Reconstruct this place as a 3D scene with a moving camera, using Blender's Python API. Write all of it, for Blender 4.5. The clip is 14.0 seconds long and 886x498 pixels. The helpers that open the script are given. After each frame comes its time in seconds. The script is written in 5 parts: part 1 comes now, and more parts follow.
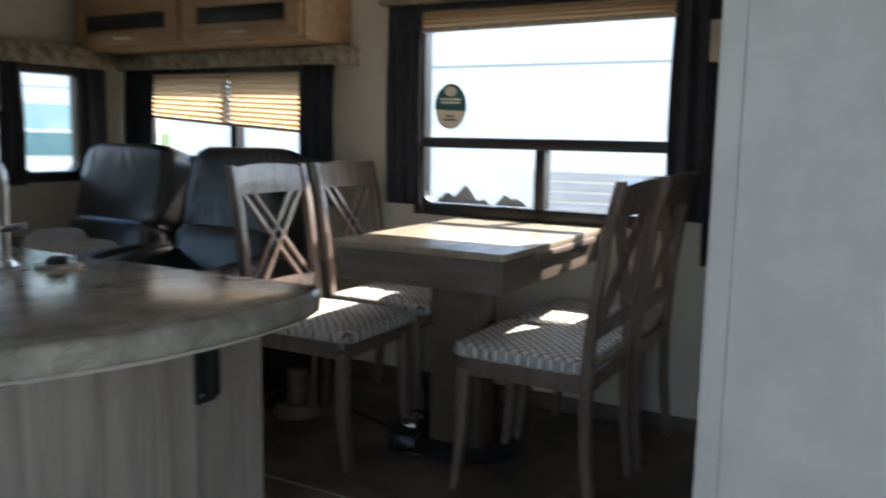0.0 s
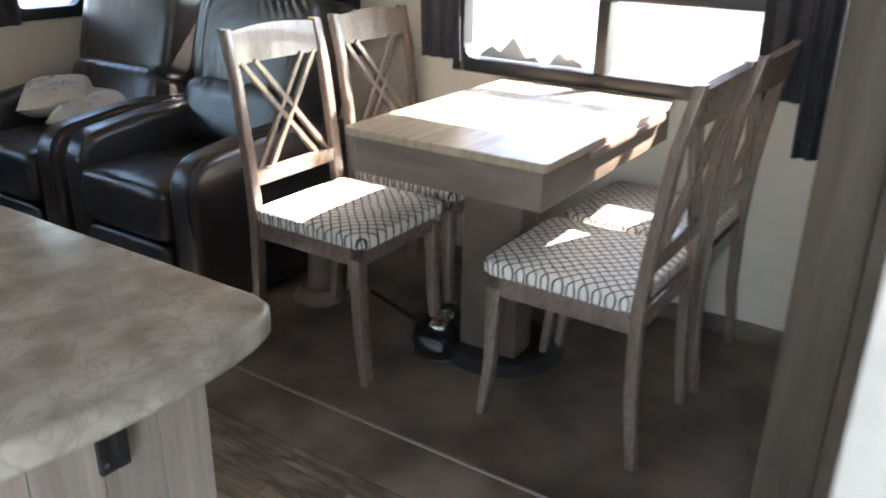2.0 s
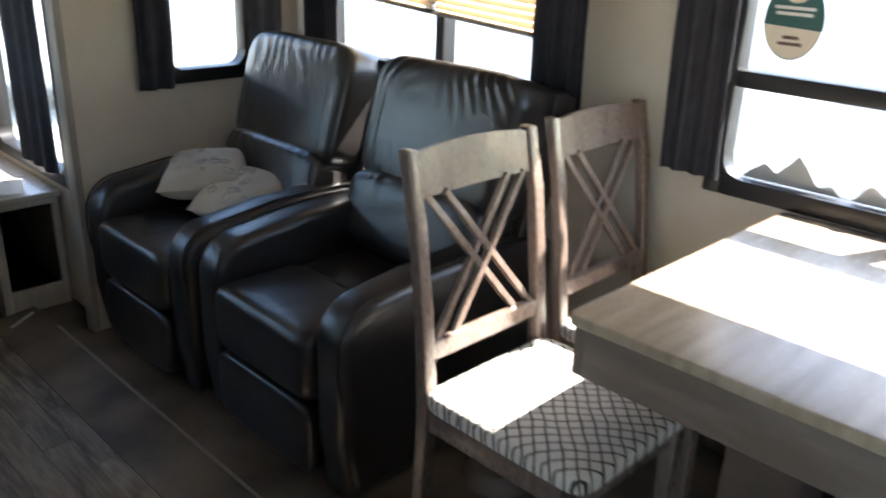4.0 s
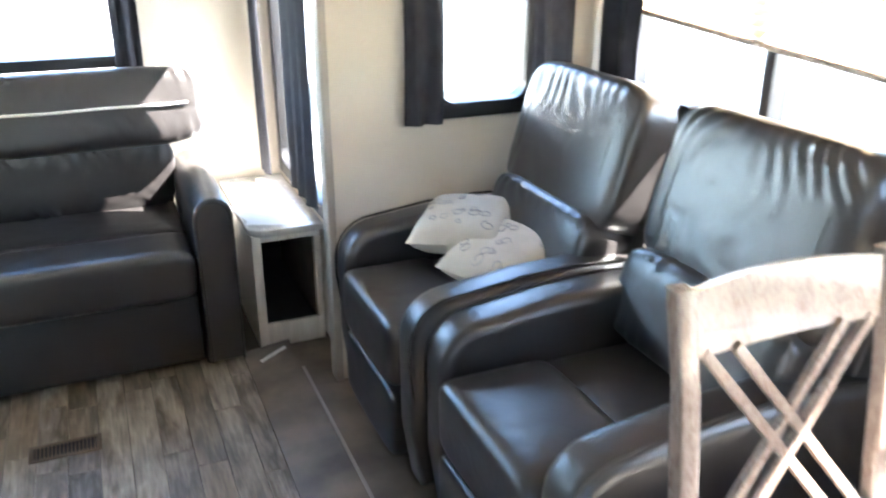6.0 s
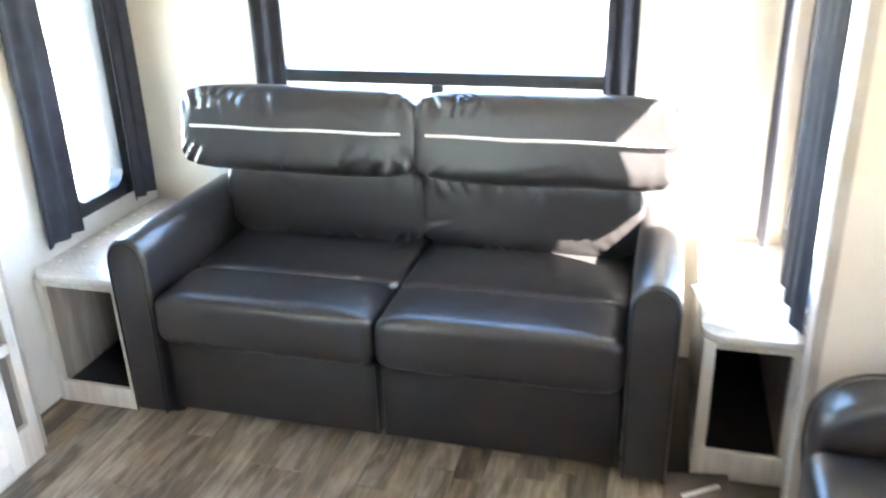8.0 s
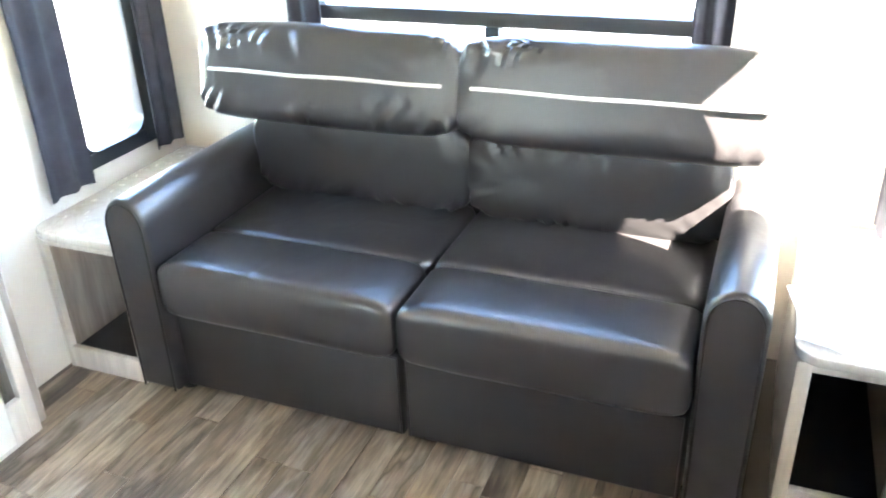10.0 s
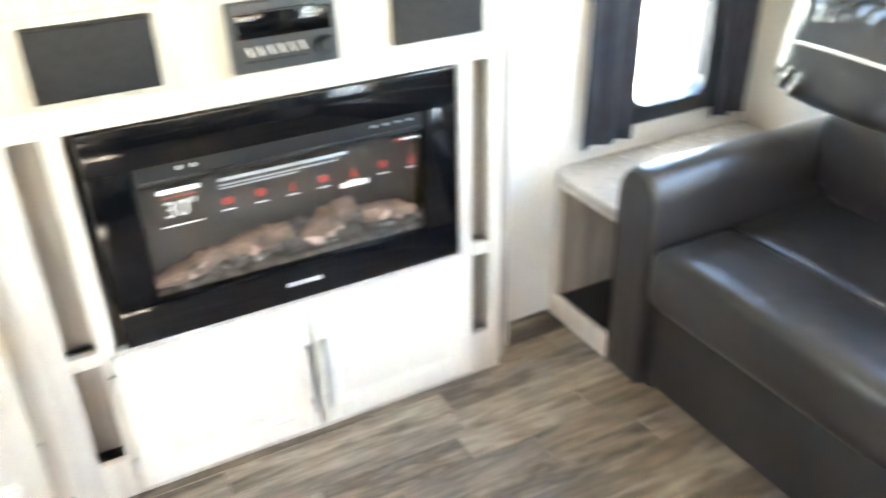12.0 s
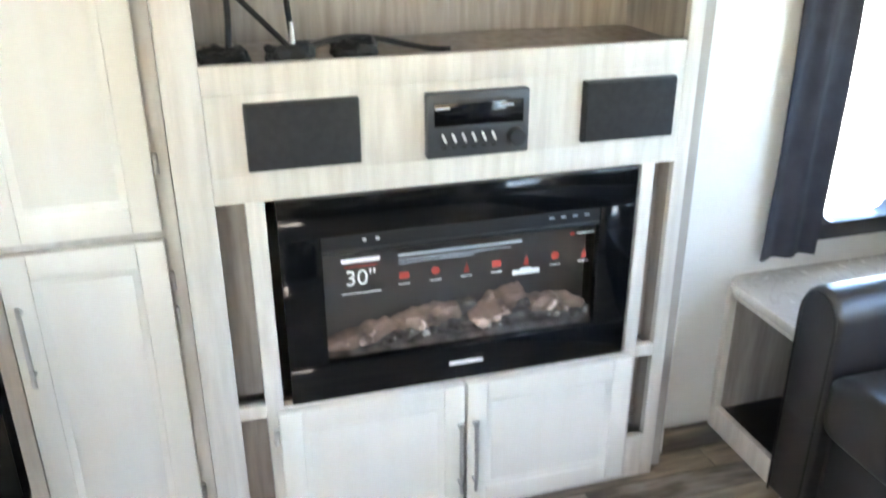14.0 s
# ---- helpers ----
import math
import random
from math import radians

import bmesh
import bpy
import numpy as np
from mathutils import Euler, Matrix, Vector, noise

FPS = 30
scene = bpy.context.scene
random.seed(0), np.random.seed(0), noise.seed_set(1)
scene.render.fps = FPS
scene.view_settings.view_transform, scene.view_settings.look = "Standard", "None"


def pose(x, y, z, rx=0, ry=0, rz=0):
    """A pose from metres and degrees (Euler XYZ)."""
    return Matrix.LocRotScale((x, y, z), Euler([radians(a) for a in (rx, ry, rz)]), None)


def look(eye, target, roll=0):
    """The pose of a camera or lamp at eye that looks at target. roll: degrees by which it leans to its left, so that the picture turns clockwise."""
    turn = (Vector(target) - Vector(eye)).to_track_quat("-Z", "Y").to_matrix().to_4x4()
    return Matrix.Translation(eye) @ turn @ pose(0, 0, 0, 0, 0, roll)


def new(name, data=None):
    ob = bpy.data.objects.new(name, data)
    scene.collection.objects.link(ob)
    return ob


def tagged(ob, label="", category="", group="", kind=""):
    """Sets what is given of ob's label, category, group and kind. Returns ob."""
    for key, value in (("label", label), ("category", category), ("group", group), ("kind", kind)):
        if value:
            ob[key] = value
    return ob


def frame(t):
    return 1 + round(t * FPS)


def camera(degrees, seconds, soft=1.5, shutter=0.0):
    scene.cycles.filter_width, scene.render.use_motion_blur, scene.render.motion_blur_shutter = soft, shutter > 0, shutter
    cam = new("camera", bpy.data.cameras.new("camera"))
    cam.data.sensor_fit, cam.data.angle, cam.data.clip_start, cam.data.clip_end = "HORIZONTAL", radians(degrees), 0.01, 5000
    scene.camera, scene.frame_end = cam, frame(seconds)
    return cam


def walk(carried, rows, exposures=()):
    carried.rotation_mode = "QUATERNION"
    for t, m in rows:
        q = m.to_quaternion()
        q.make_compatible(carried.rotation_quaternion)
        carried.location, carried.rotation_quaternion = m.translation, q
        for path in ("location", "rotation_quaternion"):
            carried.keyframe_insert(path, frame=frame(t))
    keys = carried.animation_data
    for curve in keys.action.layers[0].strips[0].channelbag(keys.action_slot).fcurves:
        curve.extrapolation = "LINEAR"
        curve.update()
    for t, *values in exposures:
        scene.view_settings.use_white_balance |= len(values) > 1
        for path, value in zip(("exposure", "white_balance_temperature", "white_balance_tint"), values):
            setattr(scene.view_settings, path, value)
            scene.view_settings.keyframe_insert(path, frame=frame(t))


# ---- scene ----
cam = camera(56.4, 14.0, 1.8, 0.6)
PATH = [
    (0, (-0.314, -0.511, 1.127), (1.419, 0.451, 0.853), 1.0),
    (0.5, (-0.231, -0.467, 1.241), (1.561, 0.333, 0.85), 2.5),
    (1, (-0.129, -0.44, 1.264), (1.563, 0.506, 0.771), -0.3),
    (1.5, (0.076, -0.418, 1.349), (1.692, 0.533, 0.653), 1.5),
    (2, (0.15, -0.345, 1.336), (1.695, 0.672, 0.575), 1.1),
    (2.2, (0.237, -0.306, 1.394), (1.739, 0.743, 0.591), -0.1),
    (4.3, (0.714, 0.412, 1.447), (2.011, 1.743, 0.708), 1.8),
    (4.5, (0.694, 0.47, 1.47), (1.963, 1.806, 0.692), 1.2),
    (5, (0.846, 0.563, 1.444), (1.887, 2.059, 0.62), -0.1),
    (5.5, (1.035, 0.616, 1.449), (1.862, 2.257, 0.66), 0.7),
    (6, (1.122, 0.699, 1.465), (1.841, 2.41, 0.72), -0.1),
    (6.5, (1.205, 0.925, 1.462), (1.717, 2.71, 0.72), -0.1),
    (7, (1.191, 1.098, 1.475), (1.437, 2.917, 0.681), -1.1),
    (7.5, (1.293, 1.283, 1.517), (1.096, 3.105, 0.717), -1.0),
    (8, (1.398, 1.415, 1.522), (0.904, 3.188, 0.738), -1.7),
    (8.2, (1.4, 1.511, 1.497), (0.849, 3.28, 0.744), -1.8),
    (10.3, (1.418, 1.857, 1.457), (0.671, 3.455, 0.515), -2.0),
    (10.5, (1.442, 1.884, 1.457), (0.556, 3.406, 0.507), -2.1),
    (11, (1.341, 1.937, 1.456), (0.223, 3.22, 0.406), -2.6),
    (11.5, (1.192, 2.005, 1.432), (-0.059, 3.18, 0.406), -1.1),
    (12, (1.228, 2.109, 1.413), (-0.317, 2.913, 0.43), -1.6),
    (12.5, (1.254, 2.124, 1.415), (-0.43, 2.598, 0.445), -0.8),
    (13, (1.23, 2.075, 1.422), (-0.479, 2.571, 0.509), -0.3),
    (13.5, (1.215, 2.071, 1.429), (-0.485, 2.602, 0.521), 0.6),
    (14, (1.222, 2.064, 1.439), (-0.537, 2.572, 0.634), -0.2),
]

# ---- world, sun ----
EXPOSURES = [(0.0, 2.25, 6500, 10), (0.9, 2.4, 6600, 10), (1.5, 3.5, 7000, 14), (2.2, 4.1, 6900, 13), (4.3, 3.3, 6400, 10), (4.6, 3.6, 6200, 10), (5.0, 5.1, 6220, 10), (5.5, 5.3, 6250, 10), (6.5, 5.6, 6500, 10), (7.5, 6.1, 6530, 10), (8.2, 6.2, 6550, 10), (10.5, 6.75, 6800, 10), (11.0, 6.75, 7200, 10), (12.0, 6.3, 7300, 10), (12.5, 5.8, 7400, 10), (13.0, 5.73, 6550, 10), (14.0, 5.6, 6550, 10)]
walk(cam, [(t, look(e, g, r)) for t, e, g, r in PATH], EXPOSURES)

SUN_FROM = Vector((1.0, -0.40, 1.05))
world = bpy.data.worlds.new("sky")
scene.world = world
world.use_nodes = True
wn = world.node_tree
sky = wn.nodes.new("ShaderNodeTexSky")
sky.sky_type, sky.sun_disc = "NISHITA", False
sky.sun_elevation, sky.sun_rotation = radians(44.3), radians(111.8)
wn.nodes["Background"].inputs["Strength"].default_value = 0.15
wn.links.new(sky.outputs[0], wn.nodes["Background"].inputs["Color"])
sun_data = bpy.data.lights.new("sun", "SUN")
sun_data.energy, sun_data.angle, sun_data.color = 4.5, radians(0.5), (1.0, 0.95, 0.88)
sun = new("sun", sun_data)
sun.matrix_world = look(SUN_FROM * 10, (0, 0, 0))


# ---- materials ----
def mat(name, col, rough=0.6, col2=None, scale=8.0, fine=120.0, bump=0.1, metal=0.0, stretch=(1, 1, 1), spec=0.5, obj_random=0.0, coat=0.0, detail=6.0):
    """Principled surface with variation at two scales and a fine relief."""
    m = bpy.data.materials.new(name)
    m.use_nodes = True
    nt = m.node_tree
    b = nt.nodes["Principled BSDF"]
    b.inputs["Metallic"].default_value = metal
    b.inputs["Specular IOR Level"].default_value = spec
    b.inputs["Coat Weight"].default_value = coat
    tc = nt.nodes.new("ShaderNodeTexCoord")
    mp = nt.nodes.new("ShaderNodeMapping")
    mp.inputs["Scale"].default_value = stretch
    nt.links.new(tc.outputs["Object"], mp.inputs["Vector"])
    src = mp.outputs["Vector"]
    info = None
    if obj_random:
        info = nt.nodes.new("ShaderNodeObjectInfo")
        add = nt.nodes.new("ShaderNodeVectorMath")
        add.operation = "ADD"
        mul = nt.nodes.new("ShaderNodeMath")
        mul.operation = "MULTIPLY"
        mul.inputs[1].default_value = 37.0
        nt.links.new(info.outputs["Random"], mul.inputs[0])
        nt.links.new(mp.outputs["Vector"], add.inputs[0])
        nt.links.new(mul.outputs[0], add.inputs[1])
        src = add.outputs[0]
    n1 = nt.nodes.new("ShaderNodeTexNoise")
    n1.inputs["Scale"].default_value, n1.inputs["Detail"].default_value = scale, detail
    n2 = nt.nodes.new("ShaderNodeTexNoise")
    n2.inputs["Scale"].default_value, n2.inputs["Detail"].default_value = fine, 3
    nt.links.new(src, n1.inputs["Vector"])
    nt.links.new(src, n2.inputs["Vector"])
    ramp = nt.nodes.new("ShaderNodeValToRGB")
    c2 = col2 or tuple(c * 0.85 for c in col)
    ramp.color_ramp.elements[0].color, ramp.color_ramp.elements[1].color = (*c2, 1), (*col, 1)
    ramp.color_ramp.elements[0].position, ramp.color_ramp.elements[1].position = 0.35, 0.65
    nt.links.new(n1.outputs["Fac"], ramp.inputs["Fac"])
    out = ramp.outputs["Color"]
    if obj_random:
        hsv = nt.nodes.new("ShaderNodeHueSaturation")
        mr = nt.nodes.new("ShaderNodeMapRange")
        mr.inputs["To Min"].default_value, mr.inputs["To Max"].default_value = 1 - obj_random, 1 + obj_random
        nt.links.new(info.outputs["Random"], mr.inputs["Value"])
        nt.links.new(mr.outputs[0], hsv.inputs["Value"])
        nt.links.new(out, hsv.inputs["Color"])
        out = hsv.outputs["Color"]
    nt.links.new(out, b.inputs["Base Color"])
    rr = nt.nodes.new("ShaderNodeMapRange")
    rr.inputs["To Min"].default_value, rr.inputs["To Max"].default_value = max(0.02, rough - 0.08), min(1, rough + 0.08)
    nt.links.new(n2.outputs["Fac"], rr.inputs["Value"])
    nt.links.new(rr.outputs[0], b.inputs["Roughness"])
    if bump:
        bp = nt.nodes.new("ShaderNodeBump")
        bp.inputs["Strength"].default_value, bp.inputs["Distance"].default_value = bump, 0.002
        nt.links.new(n2.outputs["Fac"], bp.inputs["Height"])
        nt.links.new(bp.outputs[0], b.inputs["Normal"])
    return m


def plain(name, col, rough=0.5, metal=0.0, emit=0.0):
    m = bpy.data.materials.new(name)
    m.use_nodes = True
    b = m.node_tree.nodes["Principled BSDF"]
    b.inputs["Base Color"].default_value = (*col, 1)
    b.inputs["Roughness"].default_value, b.inputs["Metallic"].default_value = rough, metal
    if emit:
        b.inputs["Emission Color"].default_value = (*col, 1)
        b.inputs["Emission Strength"].default_value = emit
    return m


def see_through(name, tint, gloss=0.06, rough=0.02):
    """Thin pane: what lies behind, tinted, under a weak mirror gloss."""
    m = bpy.data.materials.new(name)
    m.use_nodes = True
    nt = m.node_tree
    nt.nodes.remove(nt.nodes["Principled BSDF"])
    tr, gl, mx = nt.nodes.new("ShaderNodeBsdfTransparent"), nt.nodes.new("ShaderNodeBsdfGlossy"), nt.nodes.new("ShaderNodeMixShader")
    tr.inputs["Color"].default_value = (*tint, 1)
    gl.inputs["Roughness"].default_value = rough
    mx.inputs["Fac"].default_value = gloss
    nt.links.new(tr.outputs[0], mx.inputs[1])
    nt.links.new(gl.outputs[0], mx.inputs[2])
    nt.links.new(mx.outputs[0], nt.nodes["Material Output"].inputs["Surface"])
    return m


def cloth_translucent(name, col, through_part=0.5):
    m = bpy.data.materials.new(name)
    m.use_nodes = True
    nt = m.node_tree
    df, tl, mx = nt.nodes["Principled BSDF"], nt.nodes.new("ShaderNodeBsdfTranslucent"), nt.nodes.new("ShaderNodeMixShader")
    df.inputs["Base Color"].default_value, df.inputs["Roughness"].default_value = (*col, 1), 0.9
    tl.inputs["Color"].default_value = (*col, 1)
    mx.inputs["Fac"].default_value = through_part
    nt.links.new(df.outputs[0], mx.inputs[1])
    nt.links.new(tl.outputs[0], mx.inputs[2])
    nt.links.new(mx.outputs[0], nt.nodes["Material Output"].inputs["Surface"])
    return m


def seat_fabric():
    """Off-white upholstery with a dark trellis of wavy diagonal lines."""
    m = mat("seat_fabric", (0.76, 0.73, 0.68), 0.9, (0.69, 0.66, 0.61), 20, 400, 0.3)
    nt = m.node_tree
    b = nt.nodes["Principled BSDF"]
    base = b.inputs["Base Color"].links[0].from_socket
    tc = nt.nodes.new("ShaderNodeTexCoord")
    lines = []
    for k, turn in enumerate((46, -46)):
        mp = nt.nodes.new("ShaderNodeMapping")
        mp.inputs["Rotation"].default_value = (0, 0, radians(turn))
        nt.links.new(tc.outputs["Object"], mp.inputs["Vector"])
        w = nt.nodes.new("ShaderNodeTexWave")
        w.inputs["Scale"].default_value, w.inputs["Distortion"].default_value = 12.5, 1.2
        w.inputs["Detail Scale"].default_value, w.inputs["Detail"].default_value = 1.6, 0
        nt.links.new(mp.outputs[0], w.inputs["Vector"])
        lines.append(w)
    mx = nt.nodes.new("ShaderNodeMath")
    mx.operation = "MAXIMUM"
    nt.links.new(lines[0].outputs["Fac"], mx.inputs[0])
    nt.links.new(lines[1].outputs["Fac"], mx.inputs[1])
    st = nt.nodes.new("ShaderNodeMapRange")
    st.inputs["From Min"].default_value, st.inputs["From Max"].default_value = 0.90, 0.97
    nt.links.new(mx.outputs[0], st.inputs["Value"])
    mix = nt.nodes.new("ShaderNodeMix")
    mix.data_type = "RGBA"
    nt.links.new(st.outputs[0], mix.inputs["Factor"])
    nt.links.new(base, mix.inputs["A"])
    mix.inputs["B"].default_value = (0.035, 0.03, 0.028, 1)
    nt.links.new(mix.outputs["Result"], b.inputs["Base Color"])
    return m


def veined(m, dark, scale, amount):
    """Thin dark veins of printed stone over a mottled surface."""
    nt = m.node_tree
    b = nt.nodes["Principled BSDF"]
    base = b.inputs["Base Color"].links[0].from_socket
    tc, nz = nt.nodes.new("ShaderNodeTexCoord"), nt.nodes.new("ShaderNodeTexNoise")
    nz.inputs["Scale"].default_value, nz.inputs["Detail"].default_value, nz.inputs["Distortion"].default_value = scale, 5, 1.4
    nt.links.new(tc.outputs["Object"], nz.inputs["Vector"])
    off = nt.nodes.new("ShaderNodeMath")
    off.operation = "SUBTRACT"
    off.inputs[1].default_value = 0.5
    size = nt.nodes.new("ShaderNodeMath")
    size.operation = "ABSOLUTE"
    nt.links.new(nz.outputs["Fac"], off.inputs[0])
    nt.links.new(off.outputs[0], size.inputs[0])
    near = nt.nodes.new("ShaderNodeMapRange")
    near.inputs["From Min"].default_value, near.inputs["From Max"].default_value = 0.0, 0.035
    near.inputs["To Min"].default_value, near.inputs["To Max"].default_value = amount, 0.0
    nt.links.new(size.outputs[0], near.inputs["Value"])
    mix = nt.nodes.new("ShaderNodeMix")
    mix.data_type = "RGBA"
    nt.links.new(near.outputs[0], mix.inputs["Factor"])
    nt.links.new(base, mix.inputs["A"])
    mix.inputs["B"].default_value = (*dark, 1)
    nt.links.new(mix.outputs["Result"], b.inputs["Base Color"])
    return m


def leather():
    """Dark bonded leather: pebble grain, soft creases and rubbed patches."""
    m = mat("dark_brown_leather", (0.020, 0.0175, 0.0175), 0.33, (0.013, 0.0115, 0.0115), 5, 420, 0.2, spec=0.9)
    nt = m.node_tree
    b = nt.nodes["Principled BSDF"]
    grain = b.inputs["Normal"].links[0].from_node
    tc = nt.nodes.new("ShaderNodeTexCoord")
    crease = None
    for scale, strength, dist in ((9, 0.20, 0.012), (30, 0.14, 0.004)):
        nz = nt.nodes.new("ShaderNodeTexNoise")
        nz.noise_type = "RIDGED_MULTIFRACTAL"
        nz.inputs["Scale"].default_value, nz.inputs["Detail"].default_value, nz.inputs["Distortion"].default_value = scale, 2, 0.6
        nt.links.new(tc.outputs["Object"], nz.inputs["Vector"])
        bp = nt.nodes.new("ShaderNodeBump")
        bp.inputs["Strength"].default_value, bp.inputs["Distance"].default_value = strength, dist
        bp.invert = True
        nt.links.new(nz.outputs["Fac"], bp.inputs["Height"])
        if crease:
            nt.links.new(crease.outputs[0], bp.inputs["Normal"])
        crease = bp
    nt.links.new(crease.outputs[0], grain.inputs["Normal"])
    return m


def plank_vinyl():
    """Rustic wood print: each strip has a tone of its own, long grain, saw marks and cloudy wear."""
    m = bpy.data.materials.new("vinyl_plank")
    m.use_nodes = True
    nt = m.node_tree
    b = nt.nodes["Principled BSDF"]

    def node(kind, **values):
        nd = nt.nodes.new(kind)
        for k, v in values.items():
            nd.inputs[k].default_value = v
        return nd

    def calc(op, a, c):
        nd = nt.nodes.new("ShaderNodeMath")
        nd.operation = op
        for k, v in ((0, a), (1, c)):
            if isinstance(v, (int, float)):
                nd.inputs[k].default_value = v
            else:
                nt.links.new(v, nd.inputs[k])
        return nd.outputs[0]
    info, geo, tc = nt.nodes.new("ShaderNodeObjectInfo"), nt.nodes.new("ShaderNodeNewGeometry"), nt.nodes.new("ShaderNodeTexCoord")
    rnd = calc("FRACT", calc("ADD", info.outputs["Random"], geo.outputs["Random Per Island"]), 0)
    shift = nt.nodes.new("ShaderNodeCombineXYZ")
    nt.links.new(calc("MULTIPLY", rnd, 53.0), shift.inputs[0])
    nt.links.new(calc("MULTIPLY", rnd, 91.0), shift.inputs[1])
    add = nt.nodes.new("ShaderNodeVectorMath")
    nt.links.new(tc.outputs["Object"], add.inputs[0])
    nt.links.new(shift.outputs[0], add.inputs[1])

    def grain(stretch, scale, detail, dist=0.0):
        mp = node("ShaderNodeMapping", Scale=stretch)
        nt.links.new(add.outputs[0], mp.inputs["Vector"])
        nz = node("ShaderNodeTexNoise", Scale=scale, Detail=detail, Distortion=dist)
        nt.links.new(mp.outputs[0], nz.inputs["Vector"])
        return nz.outputs["Fac"]
    tone = nt.nodes.new("ShaderNodeValToRGB")
    tone.color_ramp.interpolation = "LINEAR"
    stops = ((0.0, (0.080, 0.060, 0.043)), (0.2, (0.30, 0.242, 0.178)), (0.38, (0.16, 0.133, 0.107)), (0.56, (0.41, 0.348, 0.27)), (0.74, (0.11, 0.084, 0.061)), (0.88, (0.31, 0.275, 0.232)), (1.0, (0.18, 0.142, 0.104)))
    el = tone.color_ramp.elements
    el[0].position, el[0].color = stops[0][0], (*stops[0][1], 1)
    el[1].position, el[1].color = stops[-1][0], (*stops[-1][1], 1)
    for p, c in stops[1:-1]:
        el.new(p).color = (*c, 1)
    cloud = grain((4.0, 1.0, 1.0), 4.5, 6, 0.2)
    nt.links.new(calc("ADD", calc("MULTIPLY", rnd, 0.85), calc("MULTIPLY", calc("SUBTRACT", cloud, 0.40), 0.75)), tone.inputs["Fac"])
    fine = grain((13.0, 1.0, 1.0), 7, 8, 0.1)
    val = node("ShaderNodeMapRange", **{"From Min": 0.3, "From Max": 0.7, "To Min": 0.68, "To Max": 1.18})
    nt.links.new(fine, val.inputs["Value"])
    hsv = nt.nodes.new("ShaderNodeHueSaturation")
    nt.links.new(tone.outputs["Color"], hsv.inputs["Color"])
    nt.links.new(val.outputs[0], hsv.inputs["Value"])
    nt.links.new(hsv.outputs["Color"], b.inputs["Base Color"])
    rr = node("ShaderNodeMapRange", **{"To Min": 0.3, "To Max": 0.52})
    nt.links.new(cloud, rr.inputs["Value"])
    nt.links.new(rr.outputs[0], b.inputs["Roughness"])
    bp = node("ShaderNodeBump", Strength=0.12, Distance=0.002)
    nt.links.new(fine, bp.inputs["Height"])
    nt.links.new(bp.outputs[0], b.inputs["Normal"])
    return m


WALL = mat("wall_paper", (0.66, 0.60, 0.51), 0.75, (0.60, 0.54, 0.455), 3, 160, 0.15)
WALL_GREY = mat("textured_wall_panel", (0.47, 0.45, 0.42), 0.8, (0.41, 0.39, 0.365), 14, 140, 0.35)
WHITE_PANEL = mat("white_panel", (0.74, 0.72, 0.67), 0.6, (0.69, 0.67, 0.62), 4, 90, 0.1)
CEIL = mat("ceiling_panel", (0.72, 0.70, 0.66), 0.8, None, 5, 100, 0.1)
CAB_WHITE = mat("white_painted_wood", (0.79, 0.765, 0.69), 0.45, (0.77, 0.74, 0.66), 5, 60, 0.12, stretch=(6, 6, 0.7))
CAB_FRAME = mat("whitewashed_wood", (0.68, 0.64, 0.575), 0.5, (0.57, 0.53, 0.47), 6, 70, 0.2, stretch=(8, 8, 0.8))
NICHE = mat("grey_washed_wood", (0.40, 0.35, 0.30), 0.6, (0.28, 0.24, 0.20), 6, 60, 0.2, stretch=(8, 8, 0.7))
BOARD = mat("washed_board", (0.45, 0.39, 0.335), 0.55, (0.31, 0.26, 0.22), 5, 60, 0.25, stretch=(9, 9, 0.5), obj_random=0.12)
MAPLE = mat("maple_cabinet", (0.46, 0.30, 0.17), 0.45, (0.36, 0.225, 0.12), 5, 60, 0.15, stretch=(6, 1, 6))
PLANK = plank_vinyl()
SLIDE_FLOOR = mat("slide_vinyl", (0.20, 0.157, 0.118), 0.42, (0.075, 0.058, 0.043), 4.5, 60, 0.15, detail=10)
SUB = plain("subfloor", (0.05, 0.04, 0.03), 0.9)
LEATHER = leather()
LEATHER_SIDE = mat("dark_vinyl_panel", (0.020, 0.017, 0.0165), 0.46, (0.014, 0.012, 0.0115), 6, 420, 0.4)
# dark leather in glaring sun, with the light put into the colour
SIDE_SUNLIT = mat("sunlit_side_leather", (0.74, 0.71, 0.65), 0.45, (0.68, 0.65, 0.59), 6, 300, 0.2)
PIPING = plain("cream_piping", (0.75, 0.72, 0.66), 0.6)
CHAIR_DARK = mat("walnut_stain", (0.205, 0.152, 0.126), 0.28, (0.145, 0.104, 0.084), 6, 60, 0.03, stretch=(5, 5, 0.8), coat=0.4)
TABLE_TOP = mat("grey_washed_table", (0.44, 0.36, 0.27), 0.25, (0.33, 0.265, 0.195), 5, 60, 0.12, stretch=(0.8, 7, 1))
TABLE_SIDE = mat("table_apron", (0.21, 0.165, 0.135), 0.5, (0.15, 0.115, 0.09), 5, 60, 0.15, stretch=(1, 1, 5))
STONE = veined(mat("marbled_laminate", (0.47, 0.43, 0.365), 0.2, (0.25, 0.22, 0.18), 14, 60, 0.03, detail=12), (0.17, 0.145, 0.115), 15, 0.38)
STONE_LIGHT = veined(mat("pale_marbled_laminate", (0.66, 0.63, 0.58), 0.25, (0.57, 0.54, 0.49), 4, 40, 0.03, detail=7), (0.42, 0.38, 0.33), 6, 0.35)
